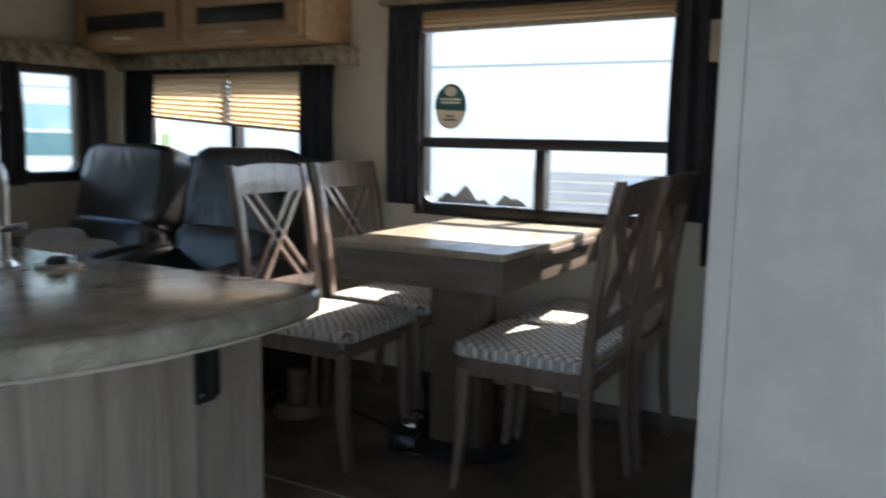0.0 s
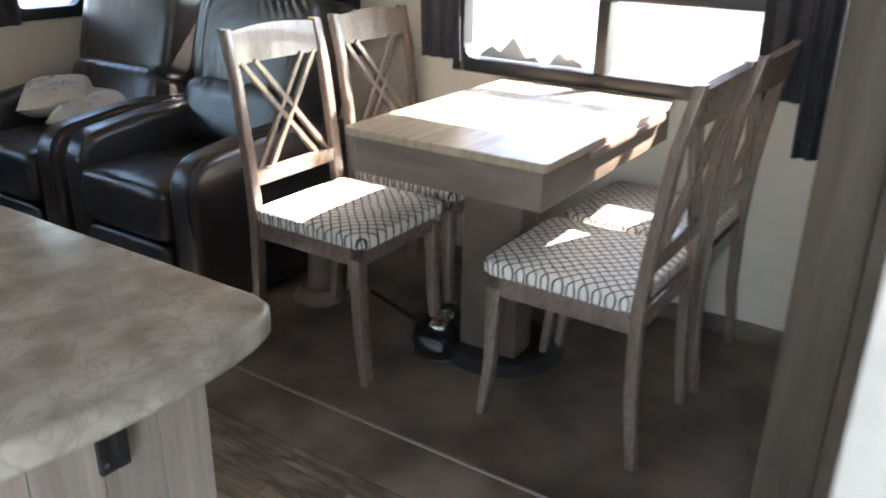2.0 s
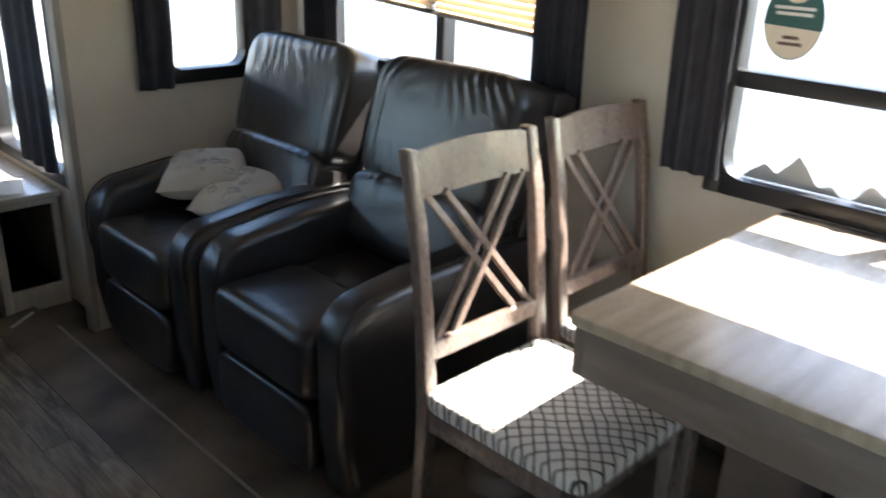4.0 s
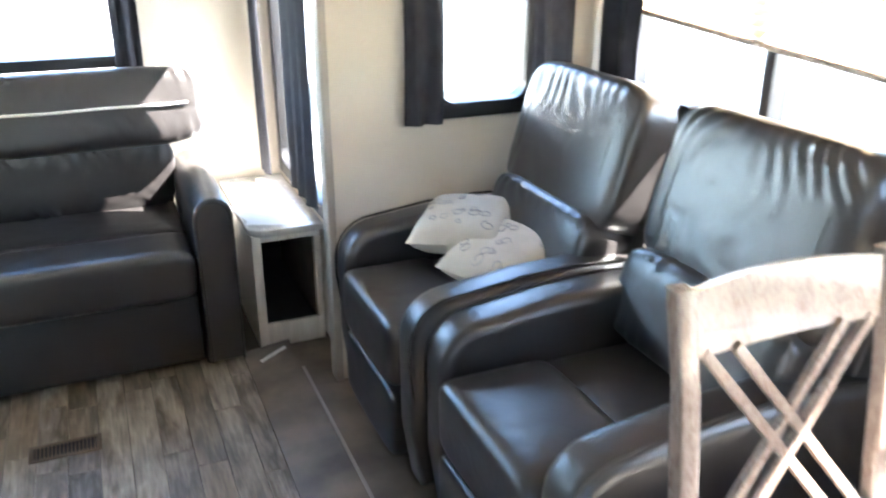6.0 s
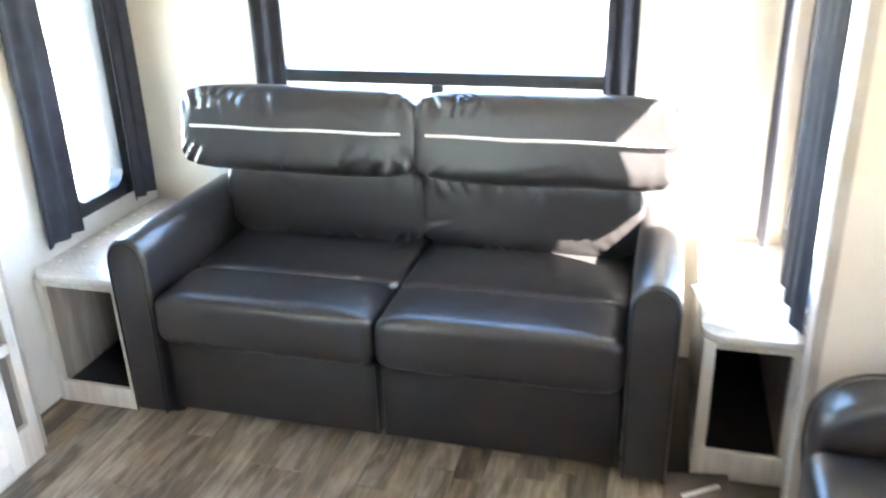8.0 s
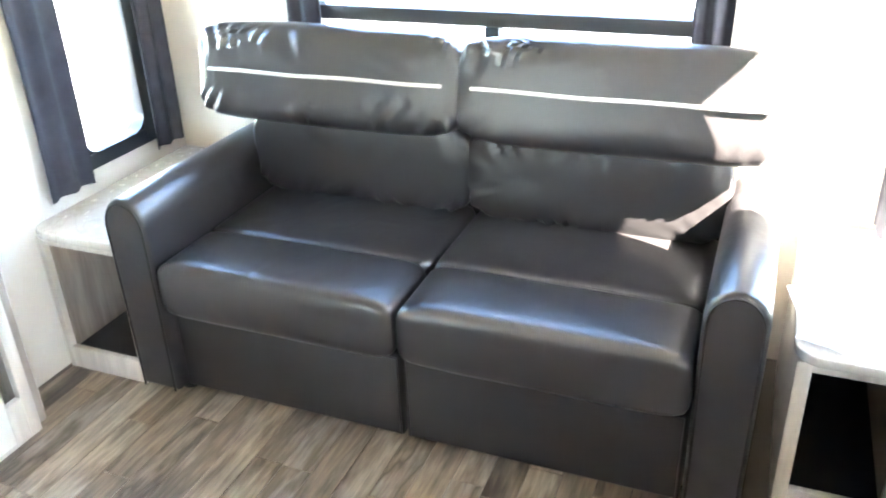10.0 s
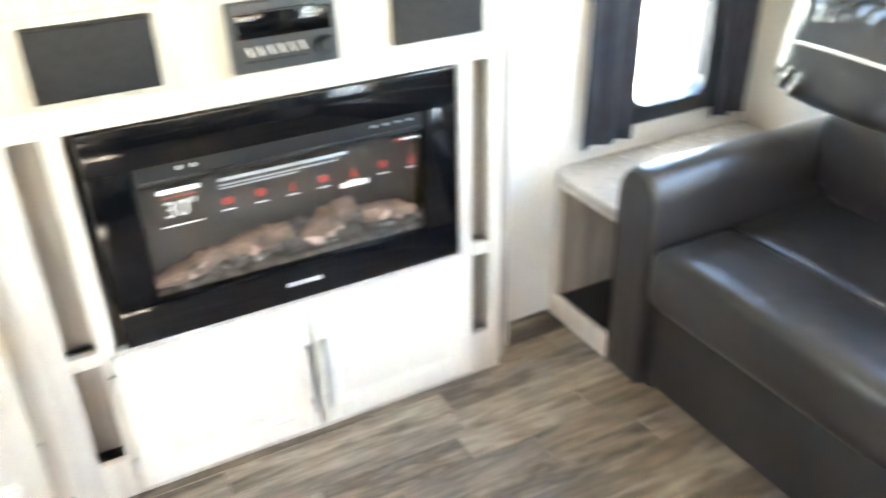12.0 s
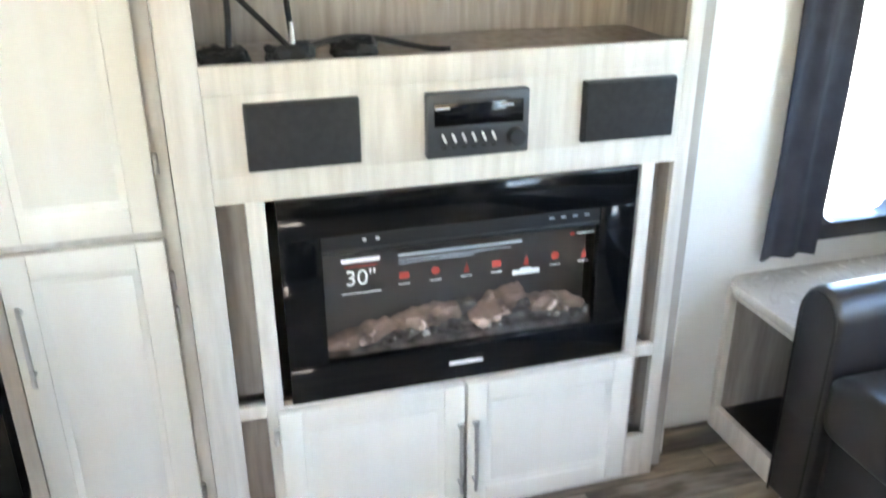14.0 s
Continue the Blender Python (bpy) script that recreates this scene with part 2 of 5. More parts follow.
FRAME_BLACK = mat("black_window_frame", (0.016, 0.016, 0.018), 0.4, None, 10, 100, 0.05)
CURTAIN = mat("charcoal_curtain", (0.030, 0.031, 0.042), 0.85, (0.02, 0.02, 0.028), 20, 500, 0.3)
VALANCE = mat("floral_valance", (0.42, 0.37, 0.28), 0.9, (0.17, 0.14, 0.10), 28, 300, 0.3)
GLASS = see_through("window_glass", (0.93, 0.95, 0.95), 0.05)
BLIND = cloth_translucent("pleated_shade", (0.62, 0.47, 0.30), 0.45)
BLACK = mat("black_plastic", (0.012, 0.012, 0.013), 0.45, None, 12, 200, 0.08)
BLACK_GRILLE = mat("black_speaker_cloth", (0.022, 0.022, 0.024), 0.8, (0.014, 0.014, 0.015), 60, 700, 0.5)
BLACK_GLASS = plain("black_gloss_glass", (0.004, 0.004, 0.005), 0.10)
RADIO_GREY = mat("dark_grey_plastic", (0.05, 0.055, 0.062), 0.4, None, 12, 200, 0.05)
CHROME = plain("chrome", (0.75, 0.75, 0.76), 0.18, 1.0)
STEEL = plain("brushed_steel", (0.68, 0.67, 0.65), 0.35, 1.0)
WHITE_INK = plain("white_print", (0.8, 0.8, 0.8), 0.5)
RED_INK = plain("red_print", (0.36, 0.045, 0.03), 0.5)
SMOKE = plain("dark_grey_display", (0.15, 0.146, 0.142), 0.4)
LOG = mat("resin_log", (0.66, 0.47, 0.38), 0.7, (0.27, 0.205, 0.175), 22, 90, 0.6)
ASH = mat("grey_embers", (0.30, 0.285, 0.27), 0.8, (0.09, 0.085, 0.08), 30, 200, 0.6)
PILLOW = mat("ivory_pillow", (0.62, 0.57, 0.49), 0.9, (0.56, 0.51, 0.43), 14, 350, 0.35)
PRINT = plain("grey_pillow_print", (0.42, 0.41, 0.39), 0.9)
FABRIC = seat_fabric()
TRAILER = mat("white_fibreglass", (0.80, 0.80, 0.79), 0.35, (0.76, 0.76, 0.75), 2, 40, 0.03)
RIB = mat("corrugated_metal", (0.50, 0.51, 0.52), 0.45, None, 3, 40, 0.05)
GRASS = mat("grass", (0.10, 0.14, 0.045), 0.9, (0.05, 0.075, 0.02), 3, 60, 0.8)
GRAVEL = mat("gravel", (0.48, 0.46, 0.42), 0.9, (0.34, 0.33, 0.30), 6, 80, 0.8)
LEAF = mat("leaf", (0.07, 0.11, 0.03), 0.7, (0.04, 0.07, 0.02), 4, 30, 0.1)
BARK = mat("bark", (0.10, 0.075, 0.055), 0.9, None, 8, 40, 0.8)
TINT_BLUE = plain("tinted_trailer_glass", (0.10, 0.24, 0.26), 0.15)
TINT_PALE = plain("pale_trailer_glass", (0.30, 0.50, 0.50), 0.2)
STICKER_GREEN = plain("sticker_green", (0.04, 0.12, 0.12), 0.5)
STICKER_SAND = plain("sticker_sand", (0.74, 0.68, 0.57), 0.5)
DECAL_GREY = plain("grey_decal", (0.34, 0.37, 0.40), 0.6)
PAPER = plain("white_paper", (0.75, 0.73, 0.70), 0.8)
TRIM_GREY = mat("grey_trim", (0.40, 0.36, 0.31), 0.5, (0.33, 0.29, 0.25), 8, 80, 0.1)
JAMB = mat("brown_jamb", (0.135, 0.105, 0.080), 0.5, (0.10, 0.077, 0.058), 6, 70, 0.15, stretch=(8, 8, 0.7))
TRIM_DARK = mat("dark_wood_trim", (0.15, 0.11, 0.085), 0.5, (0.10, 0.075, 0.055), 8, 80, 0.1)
SEAM = plain("pale_seam", (0.28, 0.25, 0.215), 0.5)


# ---- mesh helpers ----
def box(bm, x0, x1, y0, y1, z0, z1, bevel=0.0, seg=2):
    r = bmesh.ops.create_cube(bm, size=1.0, matrix=Matrix.Translation(((x0 + x1) / 2, (y0 + y1) / 2, (z0 + z1) / 2)) @ Matrix.Diagonal((abs(x1 - x0), abs(y1 - y0), abs(z1 - z0), 1)))
    if bevel:
        es = list({e for v in r["verts"] for e in v.link_edges})
        bmesh.ops.bevel(bm, geom=es, offset=bevel, segments=seg, affect="EDGES", profile=0.5)


def cyl(bm, a, b, r, r2=None, n=16):
    """Round bar from a to b."""
    a, b = Vector(a), Vector(b)
    q = (b - a).to_track_quat("Z", "Y").to_matrix().to_4x4()
    bmesh.ops.create_cone(bm, cap_ends=True, segments=n, radius1=r, radius2=r if r2 is None else r2, depth=(b - a).length, matrix=Matrix.Translation((a + b) / 2) @ q)


def bar(bm, a, b, w, d, up=(0, 1, 0), bevel=0.003):
    """Flat bar from a to b, w wide and d deep along up."""
    a, b = Vector(a), Vector(b)
    z = (b - a).normalized()
    y = (Vector(up) - z * z.dot(Vector(up))).normalized()
    x = y.cross(z)
    m = Matrix((x, y, z)).transposed().to_4x4()
    m.translation = (a + b) / 2
    r = bmesh.ops.create_cube(bm, size=1.0, matrix=m @ Matrix.Diagonal((w, d, (b - a).length, 1)))
    if bevel:
        bmesh.ops.bevel(bm, geom=list({e for v in r["verts"] for e in v.link_edges}), offset=bevel, segments=2, affect="EDGES")


def prism(bm, pts, lo, hi, axis="y", bevel=0.0, seg=3):
    """Polygon pushed along an axis. pts are (x, z) for y, (x, y) for z, (y, z) for x."""
    def place(p, s):
        return {"y": (p[0], s, p[1]), "z": (p[0], p[1], s), "x": (s, p[0], p[1])}[axis]
    a = [bm.verts.new(place(p, lo)) for p in pts]
    b = [bm.verts.new(place(p, hi)) for p in pts]
    n = len(pts)
    fs = [bm.faces.new(a), bm.faces.new(list(reversed(b)))] + [bm.faces.new((a[i], b[i], b[(i + 1) % n], a[(i + 1) % n])) for i in range(n)]
    bmesh.ops.recalc_face_normals(bm, faces=fs)
    if bevel:
        es = list({e for f in fs[:2] for e in f.edges})
        bmesh.ops.bevel(bm, geom=es, offset=bevel, segments=seg, affect="EDGES", profile=0.5)


def puff(bm, c, size, e=0.35, n=(28, 16), m=None, wrinkle=0.0, seed=0.0, e2=None, gather=0.0, across=1, freq=9.0, ears=0.0):
    """Soft cushion: a rounded block, fuller in the middle, with folds; gather: creases that run out of its seams, across an axis."""
    c, m = Vector(c), m or Matrix.Identity(4)
    k, k2 = 2 / e, 2 / (e if e2 is None else e2)
    tmp = bmesh.new()
    bmesh.ops.create_cube(tmp, size=2.0)
    bmesh.ops.subdivide_edges(tmp, edges=tmp.edges[:], cuts=max(4, n[0] // 2), use_grid_fill=True)
    for v in tmp.verts:
        p = v.co
        r2 = (abs(p.x) ** k2 + abs(p.y) ** k2) ** (1 / k2)
        r = (r2 ** k + abs(p.z) ** k) ** (1 / k)
        q = Vector((p.x / r * size[0] / 2, p.y / r * size[1] / 2, p.z / r * size[2] / 2))
        if wrinkle or gather:
            o = Vector((q.x * freq + seed, q.y * freq, q.z * freq))
            out = Vector((q.x / size[0], q.y / size[1], q.z / size[2])).normalized()
            d = noise.noise(o) * wrinkle + noise.noise(o * 2.7) * wrinkle * 0.45
            if gather:
                edge = min(1.0, abs(2 * q.z / size[2])) ** 1.8
                edge *= 1 - 0.9 * edge ** 6
                side = abs(2 * q[across] / size[across])
                some = max(0.0, 0.15 + 1.6 * noise.noise(o * 0.9 + Vector((7, 3, 1)))) + 0.5 * side ** 3
                ph = q[across] * 85 + 9 * noise.noise(o * 1.1) + q.z * 30 * (1 if q[across] > 0 else -1) * side
                fold = gather * edge * some * math.sin(ph * 1.3)
                q[1 - across] += fold * (1 if q[1 - across] > 0 else -1)
            q += out * d
        if ears:
            q.z *= 1 + ears * abs(2 * q[across] / size[across]) ** 7
            q[across] *= 1 + 0.35 * ears * abs(2 * q.z / size[2]) ** 3
        v.co = c + (m @ q)
    me = bpy.data.meshes.new("soft")
    tmp.to_mesh(me)
    tmp.free()
    bm.from_mesh(me)
    bpy.data.meshes.remove(me)


def sweep(bm, pts, r, n=8):
    """Round cord through points."""
    pts = [Vector(p) for p in pts]
    rings = []
    for i, p in enumerate(pts):
        d = (pts[min(i + 1, len(pts) - 1)] - pts[max(i - 1, 0)]).normalized()
        a = d.orthogonal().normalized() if not rings else (last - d * last.dot(d)).normalized()
        last = a
        b = d.cross(a)
        rings.append([bm.verts.new(p + (a * math.cos(2 * math.pi * k / n) + b * math.sin(2 * math.pi * k / n)) * r) for k in range(n)])
    for s, t in zip(rings, rings[1:]):
        for k in range(n):
            bm.faces.new((s[k], s[(k + 1) % n], t[(k + 1) % n], t[k]))
    bm.faces.new(list(reversed(rings[0])))
    bm.faces.new(rings[-1])


def curl(p0, p1, p2, p3, n=14):
    """Points of a smooth bend."""
    p = [Vector(q) for q in (p0, p1, p2, p3)]
    out = []
    for i in range(n + 1):
        t = i / n
        out.append(p[0] * (1 - t) ** 3 + p[1] * 3 * t * (1 - t) ** 2 + p[2] * 3 * t * t * (1 - t) + p[3] * t ** 3)
    return out


def mesh_of(bm, name, material, smooth=True):
    me = bpy.data.meshes.new(name)
    bmesh.ops.recalc_face_normals(bm, faces=bm.faces[:])
    bm.to_mesh(me)
    bm.free()
    me.materials.append(material)
    if smooth:
        me.shade_smooth()
        me.set_sharp_from_angle(angle=radians(38))
    return me


def part(name, bm, material, parent, label=""):
    ob = new(name, mesh_of(bm, name, material))
    ob.parent = parent
    return tagged(ob, label)


def thing(name, m, label, category, group=""):
    ob = new(name)
    ob.empty_display_size = 0.1
    ob.matrix_basis = m
    return tagged(ob, label, category, group)


def solo(name, bm, material, label, category="", kind="", group=""):
    return tagged(new(name, mesh_of(bm, name, material)), label, category, group, kind)


def bm_box(*a, **k):
    bm = bmesh.new()
    box(bm, *a, **k)
    return bm


def words(text, size, material, parent, m, name, label=""):
    """Flat lettering in the built-in font, as a mesh under its thing."""
    cu = bpy.data.curves.new(name, "FONT")
    cu.body, cu.size, cu.extrude, cu.align_x, cu.align_y = text, size, 0.0004, "CENTER", "CENTER"
    tmp = bpy.data.objects.new(name, cu)
    scene.collection.objects.link(tmp)
    me = bpy.data.meshes.new_from_object(tmp.evaluated_get(bpy.context.evaluated_depsgraph_get()))
    bpy.data.objects.remove(tmp)
    me.materials.clear()
    me.materials.append(material)
    ob = new(name, me)
    ob.parent, ob.matrix_basis = parent, m
    return tagged(ob, label)


def wall(name, axis, lo, hi, a0, a1, z0, z1, holes, material, label):
    """Wall from lo to hi across, a0 to a1 along, with openings (a0, a1, z0, z1) that go through it."""
    bm = bmesh.new()
    sa = sorted({a0, a1, *[h[0] for h in holes], *[h[1] for h in holes]})
    for p, q in zip(sa, sa[1:]):
        mid = (p + q) / 2
        spans = sorted((h[2], h[3]) for h in holes if h[0] < mid < h[1])
        z = z0
        for s, e in spans + [(z1, z1)]:
            if s > z + 1e-4:
                if axis == "x":
                    box(bm, lo, hi, p, q, z, s)
                else:
                    box(bm, p, q, lo, hi, z, s)
            z = e
    bmesh.ops.remove_doubles(bm, verts=bm.verts[:], dist=1e-5)
    return solo(name, bm, material, label, kind="structure")


# ---- the shell ----
XW, XS, YE, YR, XL = 1.70, 2.75, 3.10, 4.08, -0.50   # side wall, slide wall, slide end, rear wall, door-side wall
TOP, STOP = 2.06, 1.98
XB = 1.80
DW = (0.20, 1.32, 0.80, 1.62)      # dining window
SW = (1.85, 2.99, 0.82, 1.42)      # window behind the recliners
EW = (2.08, 2.46, 0.88, 1.42)      # slide end window (x range)
NW = (3.28, 4.03, 0.50, 1.50)      # narrow side window
RW = (0.06, 1.25, 0.80, 1.56)      # rear window
LW = (3.58, 3.92, 0.56, 1.42)      # door-side window
wall("wall_slide_side", "x", XS, XS + 0.06, -0.1505, YE + 0.05, -0.1, STOP, [DW, SW], WALL, "beige papered slide-out wall with two windows")
wall("wall_slide_rear", "y", YE, YE + 0.05, XW + 0.06, XS, 0, STOP, [EW], WALL, "beige papered end wall of the slide-out with a window")
wall("wall_slide_front", "y", -0.1505, -0.122, XW + 0.058, XS, 0, STOP, [], WALL, "beige papered end wall of the slide-out beside the dinette")
wall("wall_side_rear", "x", XB, XB + 0.05, YE + 0.05, YR, 0, TOP, [NW], WALL, "beige papered side wall with a narrow window")
wall("wall_side_front", "x", XW - 0.02, XW + 0.06, -2.2, -0.230, 0, TOP, [], TRIM_DARK, "dark brown panelled wall beside the slide-out")
wall("wall_partition", "x", 0.68, 0.72, -2.2, -0.32, 0, TOP, [], WALL_GREY, "pale grey textured partition panel by the entry")
wall("wall_partition_end", "y", -0.36, -0.322, 0.72, XW - 0.02, 0, TOP, [], WALL_GREY, "pale grey textured end of the partition")
wall("wall_side_header", "x", XW, XW + 0.06, -0.149, YE + 0.05, STOP - 0.06, TOP, [], WALL, "beige header above the slide-out opening")
wall("wall_rear", "y", YR, YR + 0.06, XL - 0.06, XB + 0.05, 0, TOP, [RW], WALL, "cream papered rear wall with a wide window")
wall("wall_door_side_rear", "x", XL - 0.06, XL, 3.16, YR, 0, TOP, [LW], WHITE_PANEL, "off-white wall panel with a small window")
wall("wall_cabinet_slide", "x", -1.06, -1.0, 0.70, 3.16, 0, TOP, [], WHITE_PANEL, "off-white wall behind the cabinets")
wall("wall_cabinet_end", "y", 3.10, 3.16, -1.0, -0.56, 0, TOP, [], WHITE_PANEL, "off-white end wall behind the fireplace cabinet")
wall("wall_cabinet_start", "y", 0.64, 0.70, -1.06, XL, 0, TOP, [], WHITE_PANEL, "off-white end wall beside the stove")
wall("wall_door_side_front", "x", XL - 0.06, XL, -2.2, 0.64, 0, TOP, [(-0.98, -0.06, 0.0, 1.98)], WHITE_PANEL, "off-white wall with the open entry doorway")
wall("wall_front", "y", -2.26, -2.2, XL - 0.06, XW + 0.06, 0, TOP, [], WALL, "beige papered wall at the front")
solo("ceiling", bm_box(-1.06, XB + 0.05, -2.26, YR + 0.06, TOP, TOP + 0.05), CEIL, "off-white panelled ceiling", kind="structure")
solo("ceiling_slide", bm_box(XW, XS + 0.06, -0.1505, YE + 0.05, STOP, STOP + 0.05), CEIL, "off-white ceiling of the slide-out", kind="structure")
floor = solo("floor", bm_box(-1.06, 1.643, -2.26, YR + 0.06, -0.12, -0.004), SUB, "worn brown and grey wood-look vinyl plank floor", kind="structure")
solo("floor_side", bm_box(1.64, XB + 0.05, YE - 0.05, YR + 0.06, -0.12, -0.001), SLIDE_FLOOR, "brown vinyl floor strip under the end table", kind="structure")
solo("floor_front", bm_box(1.64, XW + 0.06, -2.26, -0.126, -0.12, -0.004), SUB, "floor edge under the wall panel", kind="structure")
slide_floor = solo("floor_slide", bm_box(1.645, XS, -0.125, YE - 0.05, -0.1, 0.024), SLIDE_FLOOR, "dull grey-brown stone-look vinyl floor of the slide-out", kind="structure")
bm = bmesh.new()
prism(bm, [(1.475, 0.0005), (1.48, 0.003), (1.640, 0.0225), (1.644, 0.0225), (1.644, 0.0005)], -0.125, 3.414, "y")
part("edge_strip", bm, SLIDE_FLOOR, slide_floor, "sloping brown vinyl edge flap")
bm = bmesh.new()
box(bm, 1.641, 1.651, -0.125, YE + 0.09, 0.022, 0.0262, 0.001)
part("pale_seam", bm, SEAM, slide_floor, "thin pale joint along the floor edge")

# trims
for nm, a in (("trim", (XW + 0.035, XW + 0.06, YE - 0.015, YE + 0.052, 0, TOP)), ("trim", (0.674, 0.70, -0.345, -0.316, 0, TOP))):
    solo(nm, bm_box(*a, bevel=0.003), WALL_GREY if a[0] < 1 else TRIM_GREY, "upright trim at the slide-out opening", kind="structure")
solo("trim", bm_box(XW - 0.03, XW + 0.057, -0.229, -0.119, 0, TOP, bevel=0.008), JAMB, "brown wooden jamb of the slide-out opening", kind="structure")
solo("trim", bm_box(-0.40, -0.36, 3.094, 3.130, 0, TOP, bevel=0.006), TRIM_GREY, "grey upright trim beside the fireplace cabinet", kind="structure")
solo("trim", bm_box(-0.56, -0.40, 3.10, 3.16, 0, TOP, bevel=0.004), WHITE_PANEL, "off-white corner post beside the fireplace cabinet", kind="structure")
solo("baseboard", bm_box(XS - 0.012, XS, -0.04, YE - 0.01, 0.025, 0.09, bevel=0.003), TRIM_DARK, "dark baseboard in the slide-out", kind="structure")


# ---- windows ----
def window(name, axis, at, inward, a0, a1, z0, z1, rail, mull, label):
    """Window in a wall's opening: black frame with rounded lower corners, rails and panes. rail: height of the cross bar, mull: place of the lower post."""
    root = thing(name, Matrix.Identity(4), label, "window")
    root["kind"] = "structure"
    f, d0, d1 = 0.038, -0.050, 0.016

    def put(bm, p0, p1, q0, q1, e0=d0, e1=d1, bevel=0.006):
        lo, hi = sorted((at + inward * e0 * 1.0, at + inward * e1))
        if axis == "x":
            box(bm, lo, hi, p0, p1, q0, q1, bevel)
        else:
            box(bm, p0, p1, lo, hi, q0, q1, bevel)
    for nm, r in (("frame_side", (a0 - 0.012, a0 + f, z0 - 0.012, z1 + 0.012)), ("frame_side", (a1 - f, a1 + 0.012, z0 - 0.012, z1 + 0.012)), ("frame_top", (a0 + f, a1 - f, z1 - f, z1 + 0.012)), ("frame_bottom", (a0 + f, a1 - f, z0 - 0.012, z0 + f))):
        bm = bmesh.new()
        put(bm, *r)
        part(nm, bm, FRAME_BLACK, root)
    # rounded inner corners at the bottom
    for ca, sgn in ((a0 + f, 1), (a1 - f, -1)):
        bm = bmesh.new()
        R = 0.05
        pts = [(ca, z0 + f)] + [(ca + sgn * (R - R * math.cos(radians(90 * k / 6))), z0 + f + R - R * math.sin(radians(90 * k / 6))) for k in range(7)]
        lo, hi = sorted((at + inward * -0.045, at + inward * 0.012))
        prism(bm, pts if axis == "x" else pts, lo, hi, "x" if axis == "x" else "y")
        part("frame_corner", bm, FRAME_BLACK, root)
    zs = [(z0 + f, z1 - f)]
    if rail:
        bm = bmesh.new()
        put(bm, a0 + f, a1 - f, rail - 0.022, rail + 0.022)
        part("rail", bm, FRAME_BLACK, root)
        zs = [(z0 + f, rail - 0.022), (rail + 0.022, z1 - f)]
    if mull:
        bm = bmesh.new()
        put(bm, mull - 0.022, mull + 0.022, zs[0][0], zs[0][1])
        part("post", bm, FRAME_BLACK, root)
    for k, (s, e) in enumerate(zs):
        cuts = [(a0 + f, mull - 0.022), (mull + 0.022, a1 - f)] if (mull and k == 0) else [(a0 + f, a1 - f)]
        for p, q in cuts:
            bm = bmesh.new()
            put(bm, p - 0.004, q + 0.004, s - 0.004, e + 0.004, -0.032, -0.028, 0)
            pane = part("pane", bm, GLASS, root)
            pane.visible_shadow = False
    return root


win_dining = window("window_1", "x", XS, -1, *DW, 1.095, 0.752, "wide black-framed window with two lower panes beside the dinette")
window("window_2", "x", XS, -1, *SW, None, None, "black-framed window behind the recliners")
solo("window_post", bm_box(XS - 0.012, XS + 0.05, 2.345, 2.385, 0.86, 1.385, bevel=0.005), FRAME_BLACK, "black upright bar of the window behind the recliners", kind="structure")
window("window_3", "y", YE, -1, *EW, None, None, "small black-framed window in the slide-out end wall")
window("window_4", "x", XB, -1, *NW, None, None, "narrow black-framed window over the end table")
window("window_5", "y", YR, -1, *RW, 0.965, 0.655, "wide black-framed rear window behind the sofa")
window("window_6", "x", XL, 1, *LW, None, None, "small black-framed window over the end table")


def curtain(axis, at, a0, a1, z0, z1, label, inward=-1, folds=3, seed=0):
    """Gathered panel: a folded sheet with thickness."""
    bm = bmesh.new()
    n, rows = folds * 12, 10
    front, back = [], []
    for j in range(rows + 1):
        fz = j / rows
        fr, bk = [], []
        for i in range(n + 1):
            s = i / n
            squeeze = 1 - 0.10 * math.sin(fz * math.pi) * (0.5 - s) * 2
            a = a0 + (a1 - a0) * (0.5 + (s - 0.5) * squeeze)
            w = 0.013 * math.sin(s * folds * 2 * math.pi + seed + 0.5 * math.sin(fz * 4 + seed)) * (0.8 + 0.4 * noise.noise(Vector((s * 3, fz * 2, seed))))
            for off, lst in ((0.028, fr), (0.024, bk)):
                v = at + inward * (off + w)
                z = z0 + (z1 - z0) * fz
                lst.append(bm.verts.new((v, a, z) if axis == "x" else (a, v, z)))
        front.append(fr)
        back.append(bk)
    for g, flip in ((front, False), (back, True)):
        for j in range(rows):
            for i in range(n):
                q = (g[j][i], g[j][i + 1], g[j + 1][i + 1], g[j + 1][i])
                bm.faces.new(q if not flip else tuple(reversed(q)))
    for j in (0, rows):
        for i in range(n):
            bm.faces.new((front[j][i], front[j][i + 1], back[j][i + 1], back[j][i]))
    for i in (0, n):
        for j in range(rows):
            bm.faces.new((front[j][i], front[j + 1][i], back[j + 1][i], back[j][i]))
    return solo("curtain", bm, CURTAIN, label, "curtain", group="dark window curtains")


curtain("x", XS - 0.01, 1.28, 1.45, 0.83, 1.66, "charcoal curtain panel beside the dinette window", seed=0.3)
curtain("x", XS - 0.01, 0.06, 0.24, 0.83, 1.66, "charcoal curtain panel at the dinette window near the wall end", seed=1.1)
curtain("x", XS - 0.05, 0.02, 0.10, 0.68, 1.66, "narrow charcoal curtain hanging loose by the dinette", folds=2, seed=2.1)
curtain("x", XS - 0.035, 1.71, 1.90, 0.80, 1.46, "charcoal curtain panel beside the recliner window", seed=2.3)
curtain("x", XS - 0.035, 2.85, 3.06, 0.80, 1.46, "charcoal curtain panel in the slide-out corner", folds=2, seed=3.3)
curtain("y", YE - 0.005, 1.99, 2.12, 0.86, 1.46, "charcoal curtain beside the small end window", folds=2, seed=4.0)
